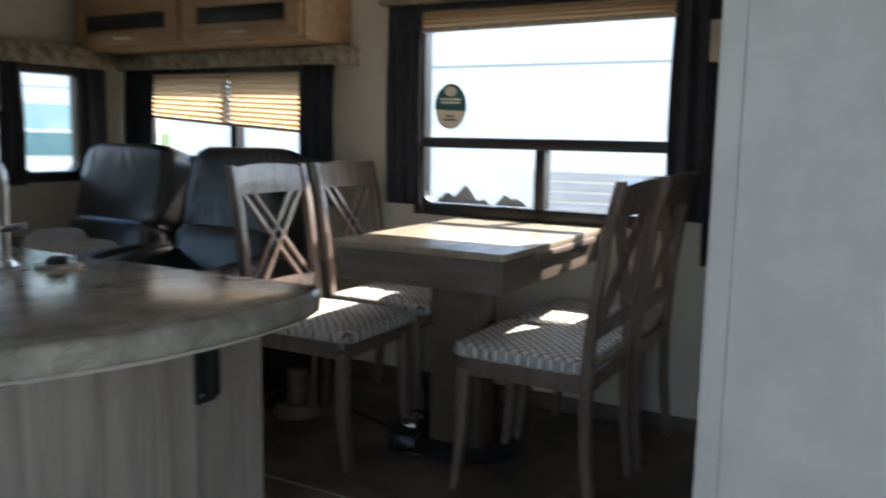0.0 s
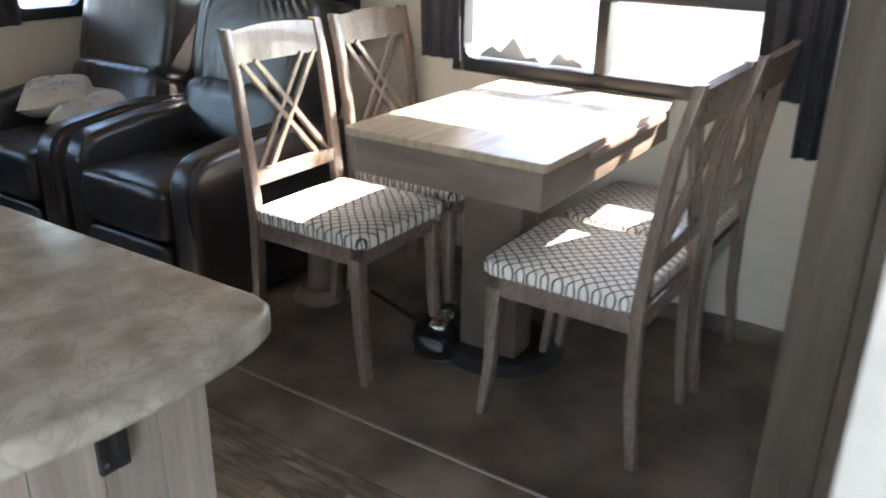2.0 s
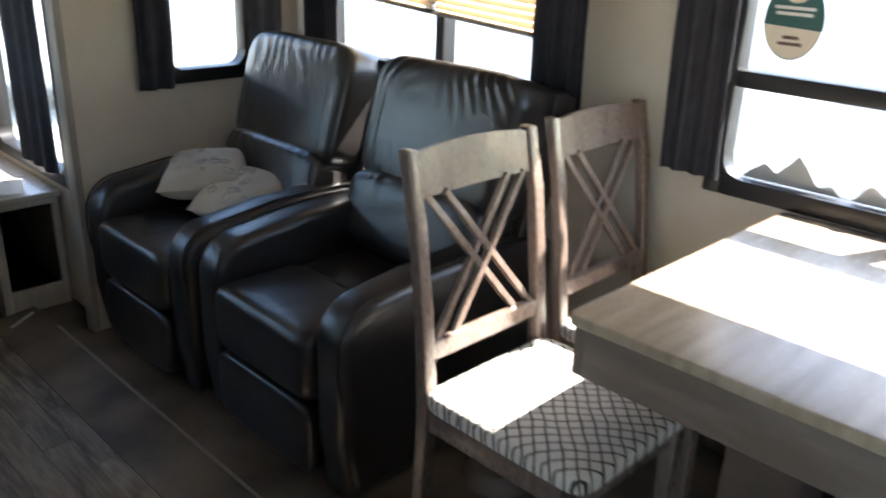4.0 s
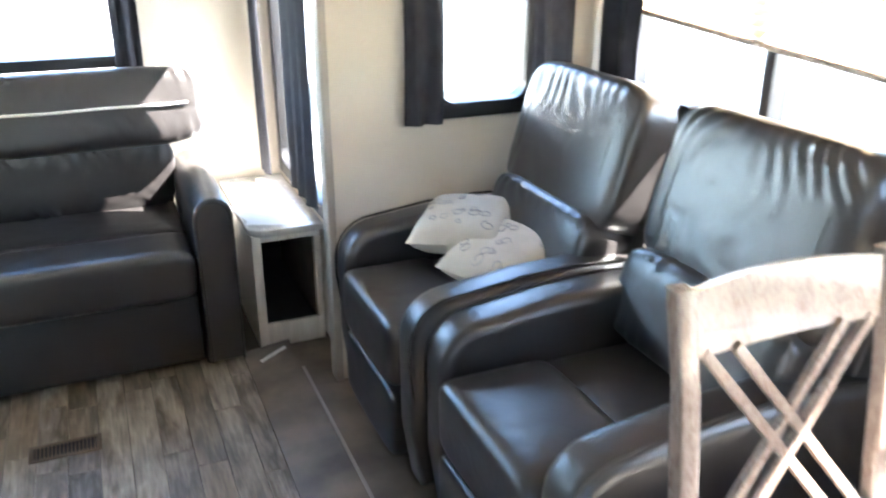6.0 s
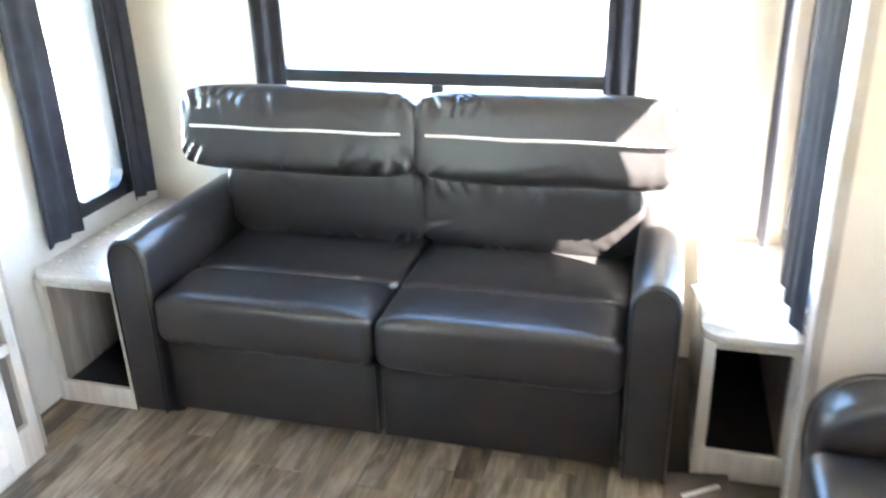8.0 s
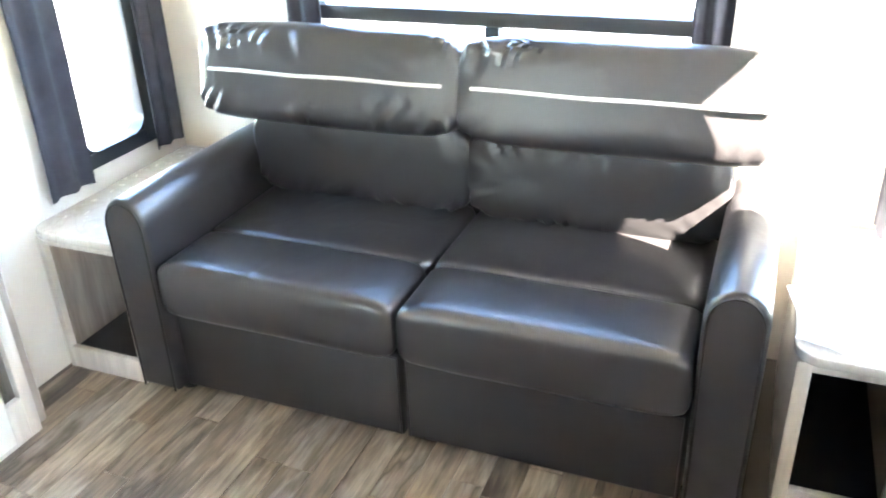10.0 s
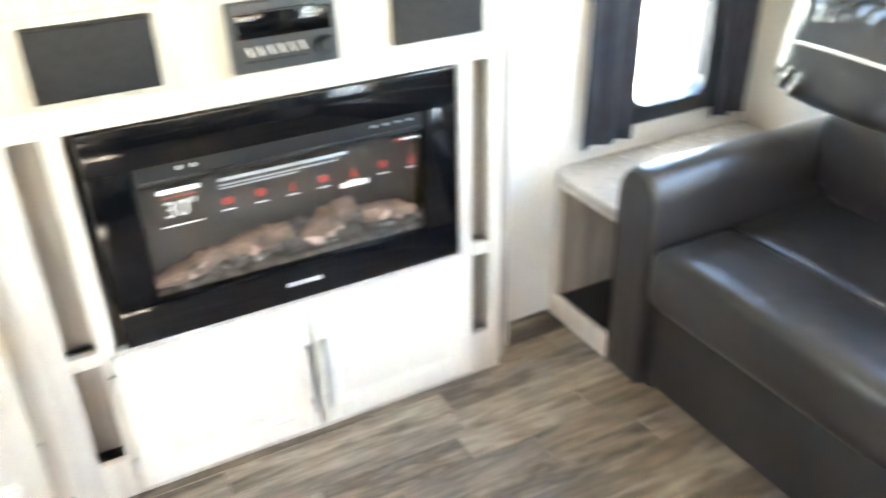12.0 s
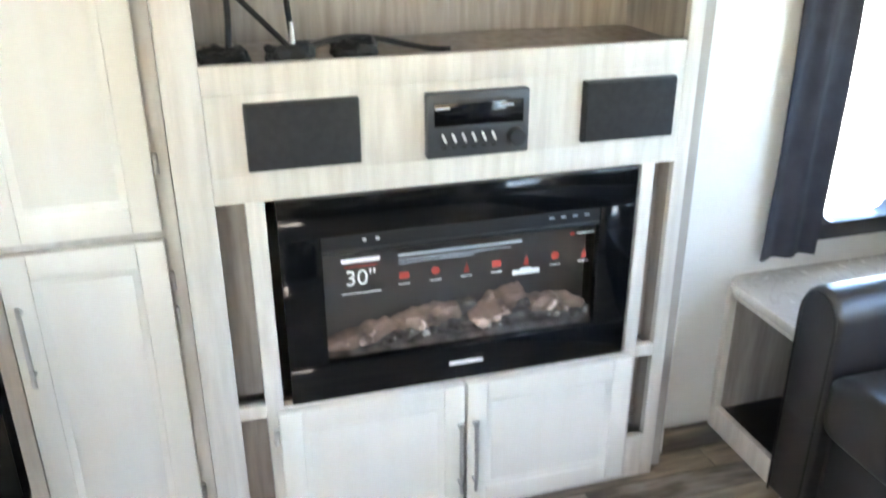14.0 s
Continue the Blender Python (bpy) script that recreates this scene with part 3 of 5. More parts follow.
curtain("y", YE - 0.005, 2.43, 2.58, 0.88, 1.46, "charcoal curtain between the end window and recliner window", folds=2, seed=4.4)
curtain("x", XB - 0.040, 3.25, 3.59, 0.565, 1.56, "charcoal curtain over the end table beside the slide-out", seed=5.0)
curtain("x", XB - 0.055, 3.93, 4.045, 0.50, 1.56, "charcoal curtain over the end table near the rear wall", folds=3, seed=5.5)
curtain("y", YR - 0.005, 0.0, 0.115, 0.80, 1.60, "charcoal curtain beside the rear window", folds=2, seed=6.0)
curtain("y", YR - 0.005, 1.20, 1.30, 0.80, 1.60, "charcoal curtain beside the rear window near the end table", folds=2, seed=6.6)
curtain("x", XL + 0.0, 3.43, 3.60, 0.52, 1.50, "charcoal curtain beside the small window over the end table", inward=1, folds=2, seed=7.0)
curtain("x", XL + 0.0, 3.90, 4.03, 0.52, 1.50, "charcoal curtain in the rear corner over the end table", inward=1, folds=2, seed=7.7)


def valance(axis, at, a0, a1, z0, z1, depth, label):
    """Padded fabric box over a window."""
    root = thing("valance", Matrix.Identity(4), label, "valance", "floral valances")
    bm = bmesh.new()
    lo, hi = at - depth, at
    if axis == "x":
        box(bm, lo, lo + 0.022, a0, a1, z0, z1, 0.008)
    else:
        box(bm, a0, a1, lo, lo + 0.022, z0, z1, 0.008)
    part("front", bm, VALANCE, root)
    for e0, e1 in ((a0, a0 + 0.02), (a1 - 0.02, a1)):
        bm = bmesh.new()
        if axis == "x":
            box(bm, lo + 0.022, hi, e0, e1, z0, z1, 0.004)
        else:
            box(bm, e0, e1, lo + 0.022, hi, z0, z1, 0.004)
        part("return", bm, VALANCE, root)


valance("x", XS, 1.62, 3.04, 1.42, 1.50, 0.14, "beige and brown floral fabric valance over the recliner window")
valance("x", XS, 0.02, 1.47, 1.66, 1.80, 0.10, "beige and brown floral fabric valance over the dinette window")
valance("y", YE, 1.95, 2.60, 1.42, 1.52, 0.08, "beige and brown floral fabric valance over the end window")


def pleated_blind(at, a0, a1, ztop, zl, zr, pleat, label):
    """Pleated shade at a side wall; its lower edge runs from zl (at a0) to zr (at a1)."""
    root = thing("pleated_blind", Matrix.Identity(4), label, "blind", "pleated blinds")
    part("headrail", bm_box(at - 0.035, at - 0.004, a0, a1, ztop, ztop + 0.025, bevel=0.004), FRAME_BLACK, root)
    bm = bmesh.new()
    n = max(4, int((ztop - min(zl, zr)) / pleat) * 2)
    cols = []
    for a, zb in ((a0, zl), (a1, zr)):
        cols.append([bm.verts.new((at - 0.010 - (0.016 if k % 2 else 0.0), a, ztop + (zb - ztop) * k / n)) for k in range(n + 1)])
    for k in range(n):
        bm.faces.new((cols[0][k], cols[1][k], cols[1][k + 1], cols[0][k + 1]))
    ob = part("shade", bm, BLIND, root, "tan pleated cloth, glowing with daylight")
    ob.data.shade_flat()
    bm = bmesh.new()
    bar(bm, (at - 0.018, a0, zl - 0.006), (at - 0.018, a1, zr - 0.006), 0.014, 0.024, up=(1, 0, 0))
    part("bottom_rail", bm, BOARD, root)


pleated_blind(XS - 0.018, 1.885, 2.362, 1.402, 1.135, 1.165, 0.024, "tan pleated blind lowered askew behind the recliner")
pleated_blind(XS - 0.018, 2.368, 2.955, 1.402, 1.165, 1.205, 0.024, "tan pleated blind lowered askew in the slide-out corner")
pleated_blind(XS - 0.018, 0.235, 1.285, 1.63, 1.568, 1.556, 0.016, "tan pleated blind gathered at the top of the dinette window")


# ---- dinette ----
def dining_table(m):
    root = thing("dining_table", m, "grey-washed wooden table with a thick apron beneath the window", "table")
    L, W = 0.90, 0.62
    bm = bmesh.new()
    pts = []
    for cx, cy, a in ((L / 2, W / 2, 0), (-L / 2, W / 2, 90), (-L / 2, -W / 2, 180), (L / 2, -W / 2, 270)):
        r = 0.018
        sx, sy = (1 if cx > 0 else -1), (1 if cy > 0 else -1)
        pts += [(cx - sx * r + r * math.cos(radians(a + k * 30)), cy - sy * r + r * math.sin(radians(a + k * 30))) for k in range(4)]
    prism(bm, pts, 0.737, 0.760, "z", 0.004)
    part("tabletop", bm, TABLE_TOP, root)
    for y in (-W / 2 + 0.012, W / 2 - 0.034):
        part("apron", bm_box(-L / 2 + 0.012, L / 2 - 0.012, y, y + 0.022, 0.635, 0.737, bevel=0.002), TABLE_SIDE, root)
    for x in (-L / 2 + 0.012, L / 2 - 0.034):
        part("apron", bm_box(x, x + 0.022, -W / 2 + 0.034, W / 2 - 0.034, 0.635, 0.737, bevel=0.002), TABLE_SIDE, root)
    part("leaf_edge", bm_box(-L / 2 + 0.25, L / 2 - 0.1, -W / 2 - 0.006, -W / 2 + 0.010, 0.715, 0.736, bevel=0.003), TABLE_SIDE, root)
    for x in (-0.10,):
        part("pedestal", bm_box(x - 0.055, x + 0.055, -0.10, 0.10, 0.03, 0.635, bevel=0.006), TRIM_DARK, root, "dark brown pedestal")
    bm = bmesh.new()
    cyl(bm, (-0.05, 0, 0.0), (-0.05, 0, 0.03), 0.20, 0.17, 28)
    part("base_plate", bm, BLACK, root, "round black base plate")


dining_table(pose(2.285, 0.79, 0.026))


def dining_chair(m, label):
    """Chair facing -y at rest: back at y=0.21, seat front at y=-0.21."""
    root = thing("dining_chair", m, label, "chair", "chairs round the table")
    w = 0.205
    # legs and back posts, the posts raked backwards
    for s in (-1, 1):
        bm = bmesh.new()
        prof = [(0.222, 0.0), (0.248, 0.0), (0.228, 0.20), (0.222, 0.42), (0.232, 0.60), (0.262, 0.84), (0.295, 0.985), (0.268, 0.985), (0.234, 0.84), (0.202, 0.60), (0.186, 0.42), (0.196, 0.20)]
        x0 = s * (w - 0.034) if s > 0 else -w
        prism(bm, prof, x0, x0 + 0.034, "x", 0.005)
        part("back_post", bm, CHAIR_DARK, root)
        bm = bmesh.new()
        prof = [(-0.222, 0.0), (-0.200, 0.0), (-0.176, 0.18), (-0.165, 0.40), (-0.205, 0.40), (-0.206, 0.18)]
        x0 = s * (w - 0.04) if s > 0 else -w
        prism(bm, prof, x0, x0 + 0.040, "x", 0.004)
        part("leg", bm, CHAIR_DARK, root)
        xs = s * (w - 0.03) if s > 0 else -w + 0.008
        part("side_rail", bm_box(xs, xs + 0.022, -0.17, 0.19, 0.375, 0.43, bevel=0.003), CHAIR_DARK, root)
    part("front_rail", bm_box(-w + 0.038, w - 0.038, -0.200, -0.178, 0.375, 0.43, bevel=0.003), CHAIR_DARK, root)
    part("back_rail", bm_box(-w + 0.03, w - 0.03, 0.192, 0.212, 0.375, 0.43, bevel=0.003), CHAIR_DARK, root)
    bm = bmesh.new()
    puff(bm, (0, -0.012, 0.452), (2 * w + 0.012, 0.43, 0.062), e=0.45, n=(48, 12), e2=0.16)
    part("seat", bm, FABRIC, root, "off-white padded seat with a dark trellis pattern")
    # top rail, gently curved
    bm = bmesh.new()
    n = 10
    q = []
    for i in range(n + 1):
        x = -w + 0.034 + (2 * w - 0.068) * i / n
        dy = 0.012 * (1 - (2 * i / n - 1) ** 2)
        q.append([bm.verts.new((x, yy + dy, zz)) for yy, zz in ((0.254, 0.885), (0.272, 0.885), (0.293, 0.972 + dy * 0.9), (0.272, 0.978 + dy * 0.9))])
    for a, b in zip(q, q[1:]):
        for k in range(4):
            bm.faces.new((a[k], a[(k + 1) % 4], b[(k + 1) % 4], b[k]))
    bm.faces.new(q[0])
    bm.faces.new(list(reversed(q[-1])))
    part("top_rail", bm, CHAIR_DARK, root)
    bm = bmesh.new()
    bar(bm, (-w + 0.03, 0.214, 0.555), (w - 0.03, 0.214, 0.555), 0.048, 0.02, up=(0, 1, 0.1))
    part("lower_rail", bm, CHAIR_DARK, root)
    # double cross
    zl, zh, yl, yh = 0.575, 0.89, 0.216, 0.262
    for xa, xb in ((-0.155, 0.10), (-0.10, 0.155), (0.155, -0.10), (0.10, -0.155)):
        bm = bmesh.new()
        bar(bm, (xa, yl, zl), (xb, yh, zh), 0.017, 0.014 if xa < xb else 0.0145, up=(0, 1, -0.15), bevel=0.002)
        part("cross_bar", bm, CHAIR_DARK, root)


dining_chair(pose(1.985, 1.212, 0.026, 0, 0, 0), "dark-stained cross-back dining chair with patterned seat beside the recliner, aisle side")
dining_chair(pose(2.475, 1.232, 0.026, 0, 0, 0), "dark-stained cross-back dining chair with patterned seat under the window, recliner side")
dining_chair(pose(2.06, 0.435, 0.026, 0, 0, 180), "dark-stained cross-back dining chair with patterned seat near the wall panel")
dining_chair(pose(2.515, 0.425, 0.026, 0, 0, 180), "dark-stained cross-back dining chair with patterned seat, tucked under the window")

# under the table
bm = bmesh.new()
cyl(bm, (2.18, 1.52, 0.025), (2.18, 1.52, 0.07), 0.10, 0.075, 24)
cyl(bm, (2.18, 1.52, 0.07), (2.18, 1.52, 0.20), 0.045, 0.04, 20)
solo("floor_flange", bm, TABLE_SIDE, "squat brown pedestal stub on the slide-out floor", "pedestal")
bag = thing("tool_bag", pose(2.16, 0.98, 0.025, 0, 0, 15), "dark bag with a chrome clasp lying under the table", "bag")
bm = bmesh.new()
puff(bm, (0, 0, 0.04), (0.26, 0.13, 0.08), e=0.5, n=(40, 12), wrinkle=0.012, seed=3, freq=22)
part("body", bm, BLACK, bag)
bm = bmesh.new()
puff(bm, (-0.02, -0.01, 0.083), (0.13, 0.06, 0.02), e=0.5, n=(40, 12), wrinkle=0.008, seed=5, freq=40)
part("clasp", bm, CHROME, bag, "crumpled shiny clasp")
bm = bmesh.new()
sweep(bm, curl((2.30, 1.38, 0.034), (2.26, 1.25, 0.036), (2.20, 1.12, 0.034), (2.15, 0.88, 0.034)), 0.008)
solo("power_cord", bm, BLACK, "black cord lying on the slide-out floor", "cable")
bm = bmesh.new()
sweep(bm, curl((2.10, 0.86, 0.034), (2.02, 0.84, 0.034), (2.0, 0.93, 0.034), (2.02, 0.99, 0.034)), 0.006)
solo("strap", bm, BLACK, "black strap end on the floor under the table", "strap")

# stickers on the dinette window glass
st = thing("round_sticker", pose(XS + 0.022, 1.178, 1.245, 90, 0, -90), "round green and sand coloured sticker on the window pane", "sticker")
bm = bmesh.new()
bmesh.ops.create_circle(bm, cap_ends=True, segments=40, radius=0.084, matrix=Matrix.Diagonal((0.9, 1.12, 1, 1)))
part("disc", bm, STICKER_GREEN, st)
bm = bmesh.new()
pts = [(0.073 * math.cos(radians(a)), 0.091 * math.sin(radians(a)), 0.0012) for a in range(-172, -7, 8)]
bm.faces.new([bm.verts.new(p) for p in pts])
part("lower_field", bm, STICKER_SAND, st)
bm = bmesh.new()
bmesh.ops.create_circle(bm, cap_ends=True, segments=24, radius=0.026, matrix=Matrix.Translation((0, 0.062, 0.0012)) @ Matrix.Diagonal((1.1, 0.8, 1, 1)))
part("badge", bm, STICKER_SAND, st)
for y, w in ((0.030, 0.05), (0.016, 0.045), (-0.04, 0.02), (-0.055, 0.03)):
    part("print_bar", bm_box(-w, w, y - 0.004, y + 0.004, 0.0016, 0.0022), WHITE_INK if y > 0 else CHAIR_DARK, st)
dc = thing("mountain_decal", pose(XS + 0.022, 1.03, 0.842, 90, 0, -90), "grey mountain ridge decal on the lower window pane", "decal")
random.seed(5)
for a, b, h in ((-0.21, -0.10, 0.035), (-0.14, 0.0, 0.075), (-0.03, 0.05, 0.02), (0.07, 0.16, 0.038), (0.12, 0.21, 0.03)):
    bm = bmesh.new()
    pts = [(a, 0)] + [(a + (b - a) * k / 6, h * (1 - abs(2 * k / 6 - 1)) + random.uniform(0, 0.012)) for k in range(1, 6)] + [(b, 0)]
    bm.faces.new([bm.verts.new((x, y, random.uniform(0, 0.0006))) for x, y in pts])
    part("ridge", bm, DECAL_GREY, dc)


# ---- recliners ----
def recliner(m, label, seed, sunlit_side=False):
    """Chair facing -x; origin on the floor at its middle. Width 0.70, front at x=-0.45."""
    root = thing("recliner", m, label, "recliner", "recliners in the slide-out")
    W = 0.345
    # arms: rounded at the front, sloping to the rear
    for s in (-1, 1):
        bm = bmesh.new()
        prof = [(-0.40, 0.03), (-0.425, 0.20), (-0.425, 0.40)]
        prof += [(-0.30 - 0.125 * math.cos(radians(a)), 0.455 + 0.115 * math.sin(radians(a))) for a in range(0, 91, 15)]
        prof += [(-0.12, 0.592), (0.05, 0.598), (0.25, 0.585), (0.36, 0.56), (0.36, 0.03)]
        y0, y1 = sorted((s * W, s * (W - 0.125)))
        prism(bm, prof, y0, y1, "y", 0.032, 4)
        arm = part("arm", bm, LEATHER, root)
        bm = bmesh.new()
        pts = [(-0.412, 0.25), (-0.43, 0.40)] + [(-0.30 - 0.128 * math.cos(radians(a)), 0.455 + 0.118 * math.sin(radians(a))) for a in range(0, 91, 15)] + [(-0.12, 0.595), (0.05, 0.601), (0.25, 0.588)]
        sweep(bm, [(x, s * (W - 0.018), z) for x, z in pts], 0.0035, 6)
        part("arm_seam", bm, LEATHER_SIDE, arm)
    part("base", bm_box(-0.37, 0.36, -W + 0.126, W - 0.126, 0.03, 0.30, bevel=0.02), LEATHER_SIDE, root)
    # footrest panel in two padded bands
    bm = bmesh.new()
    puff(bm, (-0.408, 0, 0.155), (0.075, 0.45, 0.21), e=0.3, n=(32, 14), wrinkle=0.002, seed=seed, freq=5)
    part("footrest", bm, LEATHER, root)
    bm = bmesh.new()
    puff(bm, (-0.30, 0, 0.365), (0.30, 0.452, 0.205), e=0.33, n=(36, 18), wrinkle=0.002, seed=seed + 2, freq=5, e2=0.2)
    part("seat_front", bm, LEATHER, root)
    bm = bmesh.new()
    puff(bm, (-0.02, 0, 0.378), (0.34, 0.452, 0.15), e=0.3, n=(36, 14), wrinkle=0.002, seed=seed + 4, freq=5, e2=0.2)
    part("seat", bm, LEATHER, root)
    # reclined back in an upper pillow and a lumbar roll
    tilt = Euler((0, radians(17), 0)).to_matrix().to_4x4()
    bm = bmesh.new()
    puff(bm, (0.155, 0, 0.560), (0.20, 0.56, 0.25), e=0.4, n=(64, 20), m=tilt, wrinkle=0.002, seed=seed + 6, gather=0.008, across=1, freq=5, e2=0.25)
    part("lumbar_cushion", bm, LEATHER, root)
    bm = bmesh.new()
    puff(bm, (0.275, 0, 0.815), (0.22, 0.60, 0.42), e=0.34, n=(96, 30), m=tilt, wrinkle=0.0025, seed=seed + 8, gather=0.0065, across=1, freq=5, e2=0.25)
    back = part("back_cushion", bm, LEATHER, root)
    for y in (-0.225, 0.225):
        bm = bmesh.new()
        sweep(bm, [Vector((0.275, y, 0.815)) + tilt @ Vector((-0.108 + 0.030 * abs(k / 6 - 1) ** 4, 0, -0.17 + 0.34 * k / 12)) for k in range(13)], 0.0025, 6)
        part("back_seam", bm, LEATHER_SIDE, back)
    bm = bmesh.new()
    prism(bm, [(0.035, -0.58), (0.035, 0.185), (0.075, 0.20), (0.135, 0.19), (0.135, -0.58)], -0.308, 0.308, "y", 0.012, 3)
    for v in bm.verts:
        v.co = Vector((0.275, 0, 0.815)) + tilt @ v.co
    part("back_shell", bm, LEATHER_SIDE, root)
    # added pale slab that paints sun glare on the backrest's leather side
    if sunlit_side:
        bm = bmesh.new()
        prism(bm, [(0.042, -0.30), (0.042, 0.175), (0.075, 0.188), (0.128, 0.178), (0.128, -0.30)], -0.316, -0.3085, "y", 0.003, 2)
        for v in bm.verts:
            v.co = Vector((0.275, 0, 0.815)) + tilt @ v.co
        part("sun_stripe", bm, SIDE_SUNLIT, root, "added pale stripe for sunlight on the side of the backrest")
    for x in (-0.33, 0.30):
        for y in (-0.27, 0.27):
            bm = bmesh.new()
            cyl(bm, (x, y, 0), (x, y, 0.035), 0.022)
            part("foot", bm, BLACK, root)


recliner(pose(2.17, 2.715, 0.025), "dark brown leather recliner holding two pale pillows in the slide-out corner", 1.0, True)
recliner(pose(2.19, 2.010, 0.025), "dark brown leather recliner beside the dinette chairs", 21.0)


def throw_pillow(m, label, seed):
    root = thing("throw_pillow", m, label, "pillow", "pale throw pillows")
    bm = bmesh.new()
    nu = 22
    grid = {}
    for side in (1, -1):
        for i in range(nu + 1):
            for j in range(nu + 1):
                u, v = 2 * i / nu - 1, 2 * j / nu - 1
                h = 0.062 * (max(0, (1 - u ** 4)) * max(0, (1 - v ** 4))) ** 0.55
                h += 0.006 * noise.noise(Vector((u * 2.5 + seed, v * 2.5, side))) * (1 - max(abs(u), abs(v)))
                pin = 1 - 0.06 * (1 - abs(u * v)) * max(abs(u), abs(v)) ** 2
                edge = max(abs(u), abs(v)) == 1
                key = (i, j) if edge else (i, j, side)
                if key not in grid:
                    grid[key] = bm.verts.new((u * 0.145 * pin, v * 0.145 * pin, side * h))
        for i in range(nu):
            for j in range(nu):
                q = []
                for a, b in ((i, j), (i + 1, j), (i + 1, j + 1), (i, j + 1)):
                    q.append(grid.get((a, b)) or grid[(a, b, side)])
                bm.faces.new(q if side > 0 else tuple(reversed(q)))
    part("cover", bm, PILLOW, root)
    # faint printed rings and stems on both faces
    rnd = random.Random(seed)

    def top(x, y):
        u, v = min(0.97, abs(x / 0.145)), min(0.97, abs(y / 0.145))
        return 0.062 * ((1 - u ** 4) * (1 - v ** 4)) ** 0.55 + 0.001
    for k in range(16):
        cx, cy, r, a0 = rnd.uniform(-0.105, 0.105), rnd.uniform(-0.105, 0.105), rnd.uniform(0.010, 0.024), rnd.uniform(0, 360)
        pts = []
        for a in range(0, 400, 20):
            q = r * (1 - a / 700)
            x, y = cx + q * math.cos(radians(a + a0)), cy + q * 0.8 * math.sin(radians(a + a0))
            pts.append((x, y, top(x, y)))
        bm = bmesh.new()
        sweep(bm, pts, 0.0017, 5)
        part("print_ring", bm, PRINT, root)


throw_pillow(pose(2.145, 2.675, 0.548, 4, -14, 24), "ivory throw pillow with faint grey print on the recliner seat", 1.0)
throw_pillow(pose(2.105, 2.865, 0.594, 8, -3, -40), "ivory throw pillow leaning on another pillow in the recliner", 7.0)


# ---- sofa ----
def sofa(m):
    root = thing("sofa", m, "dark leather sleeper sofa with cream piping on loose back pillows", "sofa")
    W = 0.83
    for s in (-1, 1):
        bm = bmesh.new()
        y0, y1 = -0.02, 0.66
        pts = [(-0.062, 0.03), (-0.066, 0.50)] + [(-0.066 * math.cos(radians(a)), 0.555 + 0.068 * math.sin(radians(a))) for a in range(0, 181, 20)] + [(0.066, 0.50), (0.062, 0.03)]
        prism(bm, [(s * (W - 0.066) + x, z) for x, z in pts], y0, y1, "y", 0.016, 3)
        arm = part("arm", bm, LEATHER, root)
        bm = bmesh.new()
        sweep(bm, [(s * (W - 0.066) + x * 0.86, y0 - 0.001, 0.03 + (z - 0.03) * 0.98) for x, z in pts], 0.003, 6)
        part("arm_piping", bm, LEATHER_SIDE, arm)
    for s in (-1, 1):
        x0, x1 = (0.004, W - 0.134) if s > 0 else (-W + 0.134, -0.004)
        bm = bmesh.new()
        box(bm, x0, x1, 0.016, 0.60, 0.03, 0.284, 0.012, 3)
        panel = part("front_panel", bm, LEATHER_SIDE, root)
        bm = bmesh.new()
        sweep(bm, [(x0 + 0.008, 0.014, 0.04), (x0 + 0.008, 0.014, 0.276), (x1 - 0.008, 0.014, 0.276), (x1 - 0.008, 0.014, 0.04)], 0.0035, 6)
        part("panel_welt", bm, LEATHER, panel)
        bm = bmesh.new()
        puff(bm, ((x0 + x1) / 2, 0.098, 0.368), (x1 - x0 + 0.002, 0.245, 0.180), e=0.33, n=(44, 18), wrinkle=0.002, seed=3 * s, e2=0.10, freq=5)
        part("seat_roll", bm, LEATHER, root)
        bm = bmesh.new()
        puff(bm, ((x0 + x1) / 2, 0.417, 0.374), (x1 - x0 + 0.002, 0.396, 0.152), e=0.25, n=(44, 14), wrinkle=0.002, seed=5 * s, e2=0.10, freq=5)
        part("seat_cushion", bm, LEATHER, root)
        bm = bmesh.new()
        sweep(bm, [(x0 + 0.02 + (x1 - x0 - 0.04) * k / 8, 0.219, 0.4405 + 0.001 * math.sin(k * 1.7)) for k in range(9)], 0.0045, 6)
        part("seat_welt", bm, LEATHER_SIDE, root)
        bm = bmesh.new()
        lean = Euler((radians(-12), 0, 0)).to_matrix().to_4x4()
        puff(bm, ((x0 + x1) / 2, 0.610, 0.580), (x1 - x0 + 0.03, 0.19, 0.31), e=0.5, n=(96, 24), wrinkle=0.003, seed=7 * s, e2=0.13, gather=0.017, across=0, freq=6)
        part("lower_back_cushion", bm, LEATHER, root)
        bm = bmesh.new()
        cx = s * 0.406
        puff(bm, (cx, 0.540, 0.824), (0.822, 0.19, 0.285), e=0.40, n=(96, 26), m=lean, wrinkle=0.003, seed=9 * s, e2=0.13, gather=0.017, across=0, freq=6, ears=0.06)
        pil = part("back_pillow", bm, LEATHER, root)
        bm = bmesh.new()
        sweep(bm, [(cx - 0.365 + 0.73 * k / 14, 0.4415 - 0.004 * math.sin(k / 14 * math.pi), 0.848 + 0.0015 * math.sin(k * 0.9)) for k in range(15)], 0.0052, 8)
        part("piping", bm, PIPING, pil, "cream piping line")
    part("back_frame", bm_box(-W + 0.13, W - 0.13, 0.64, 0.715, 0.03, 0.86, bevel=0.03), LEATHER_SIDE, root)
    for x in (-0.72, 0.72):
        for y in (0.06, 0.58):
            bm = bmesh.new()
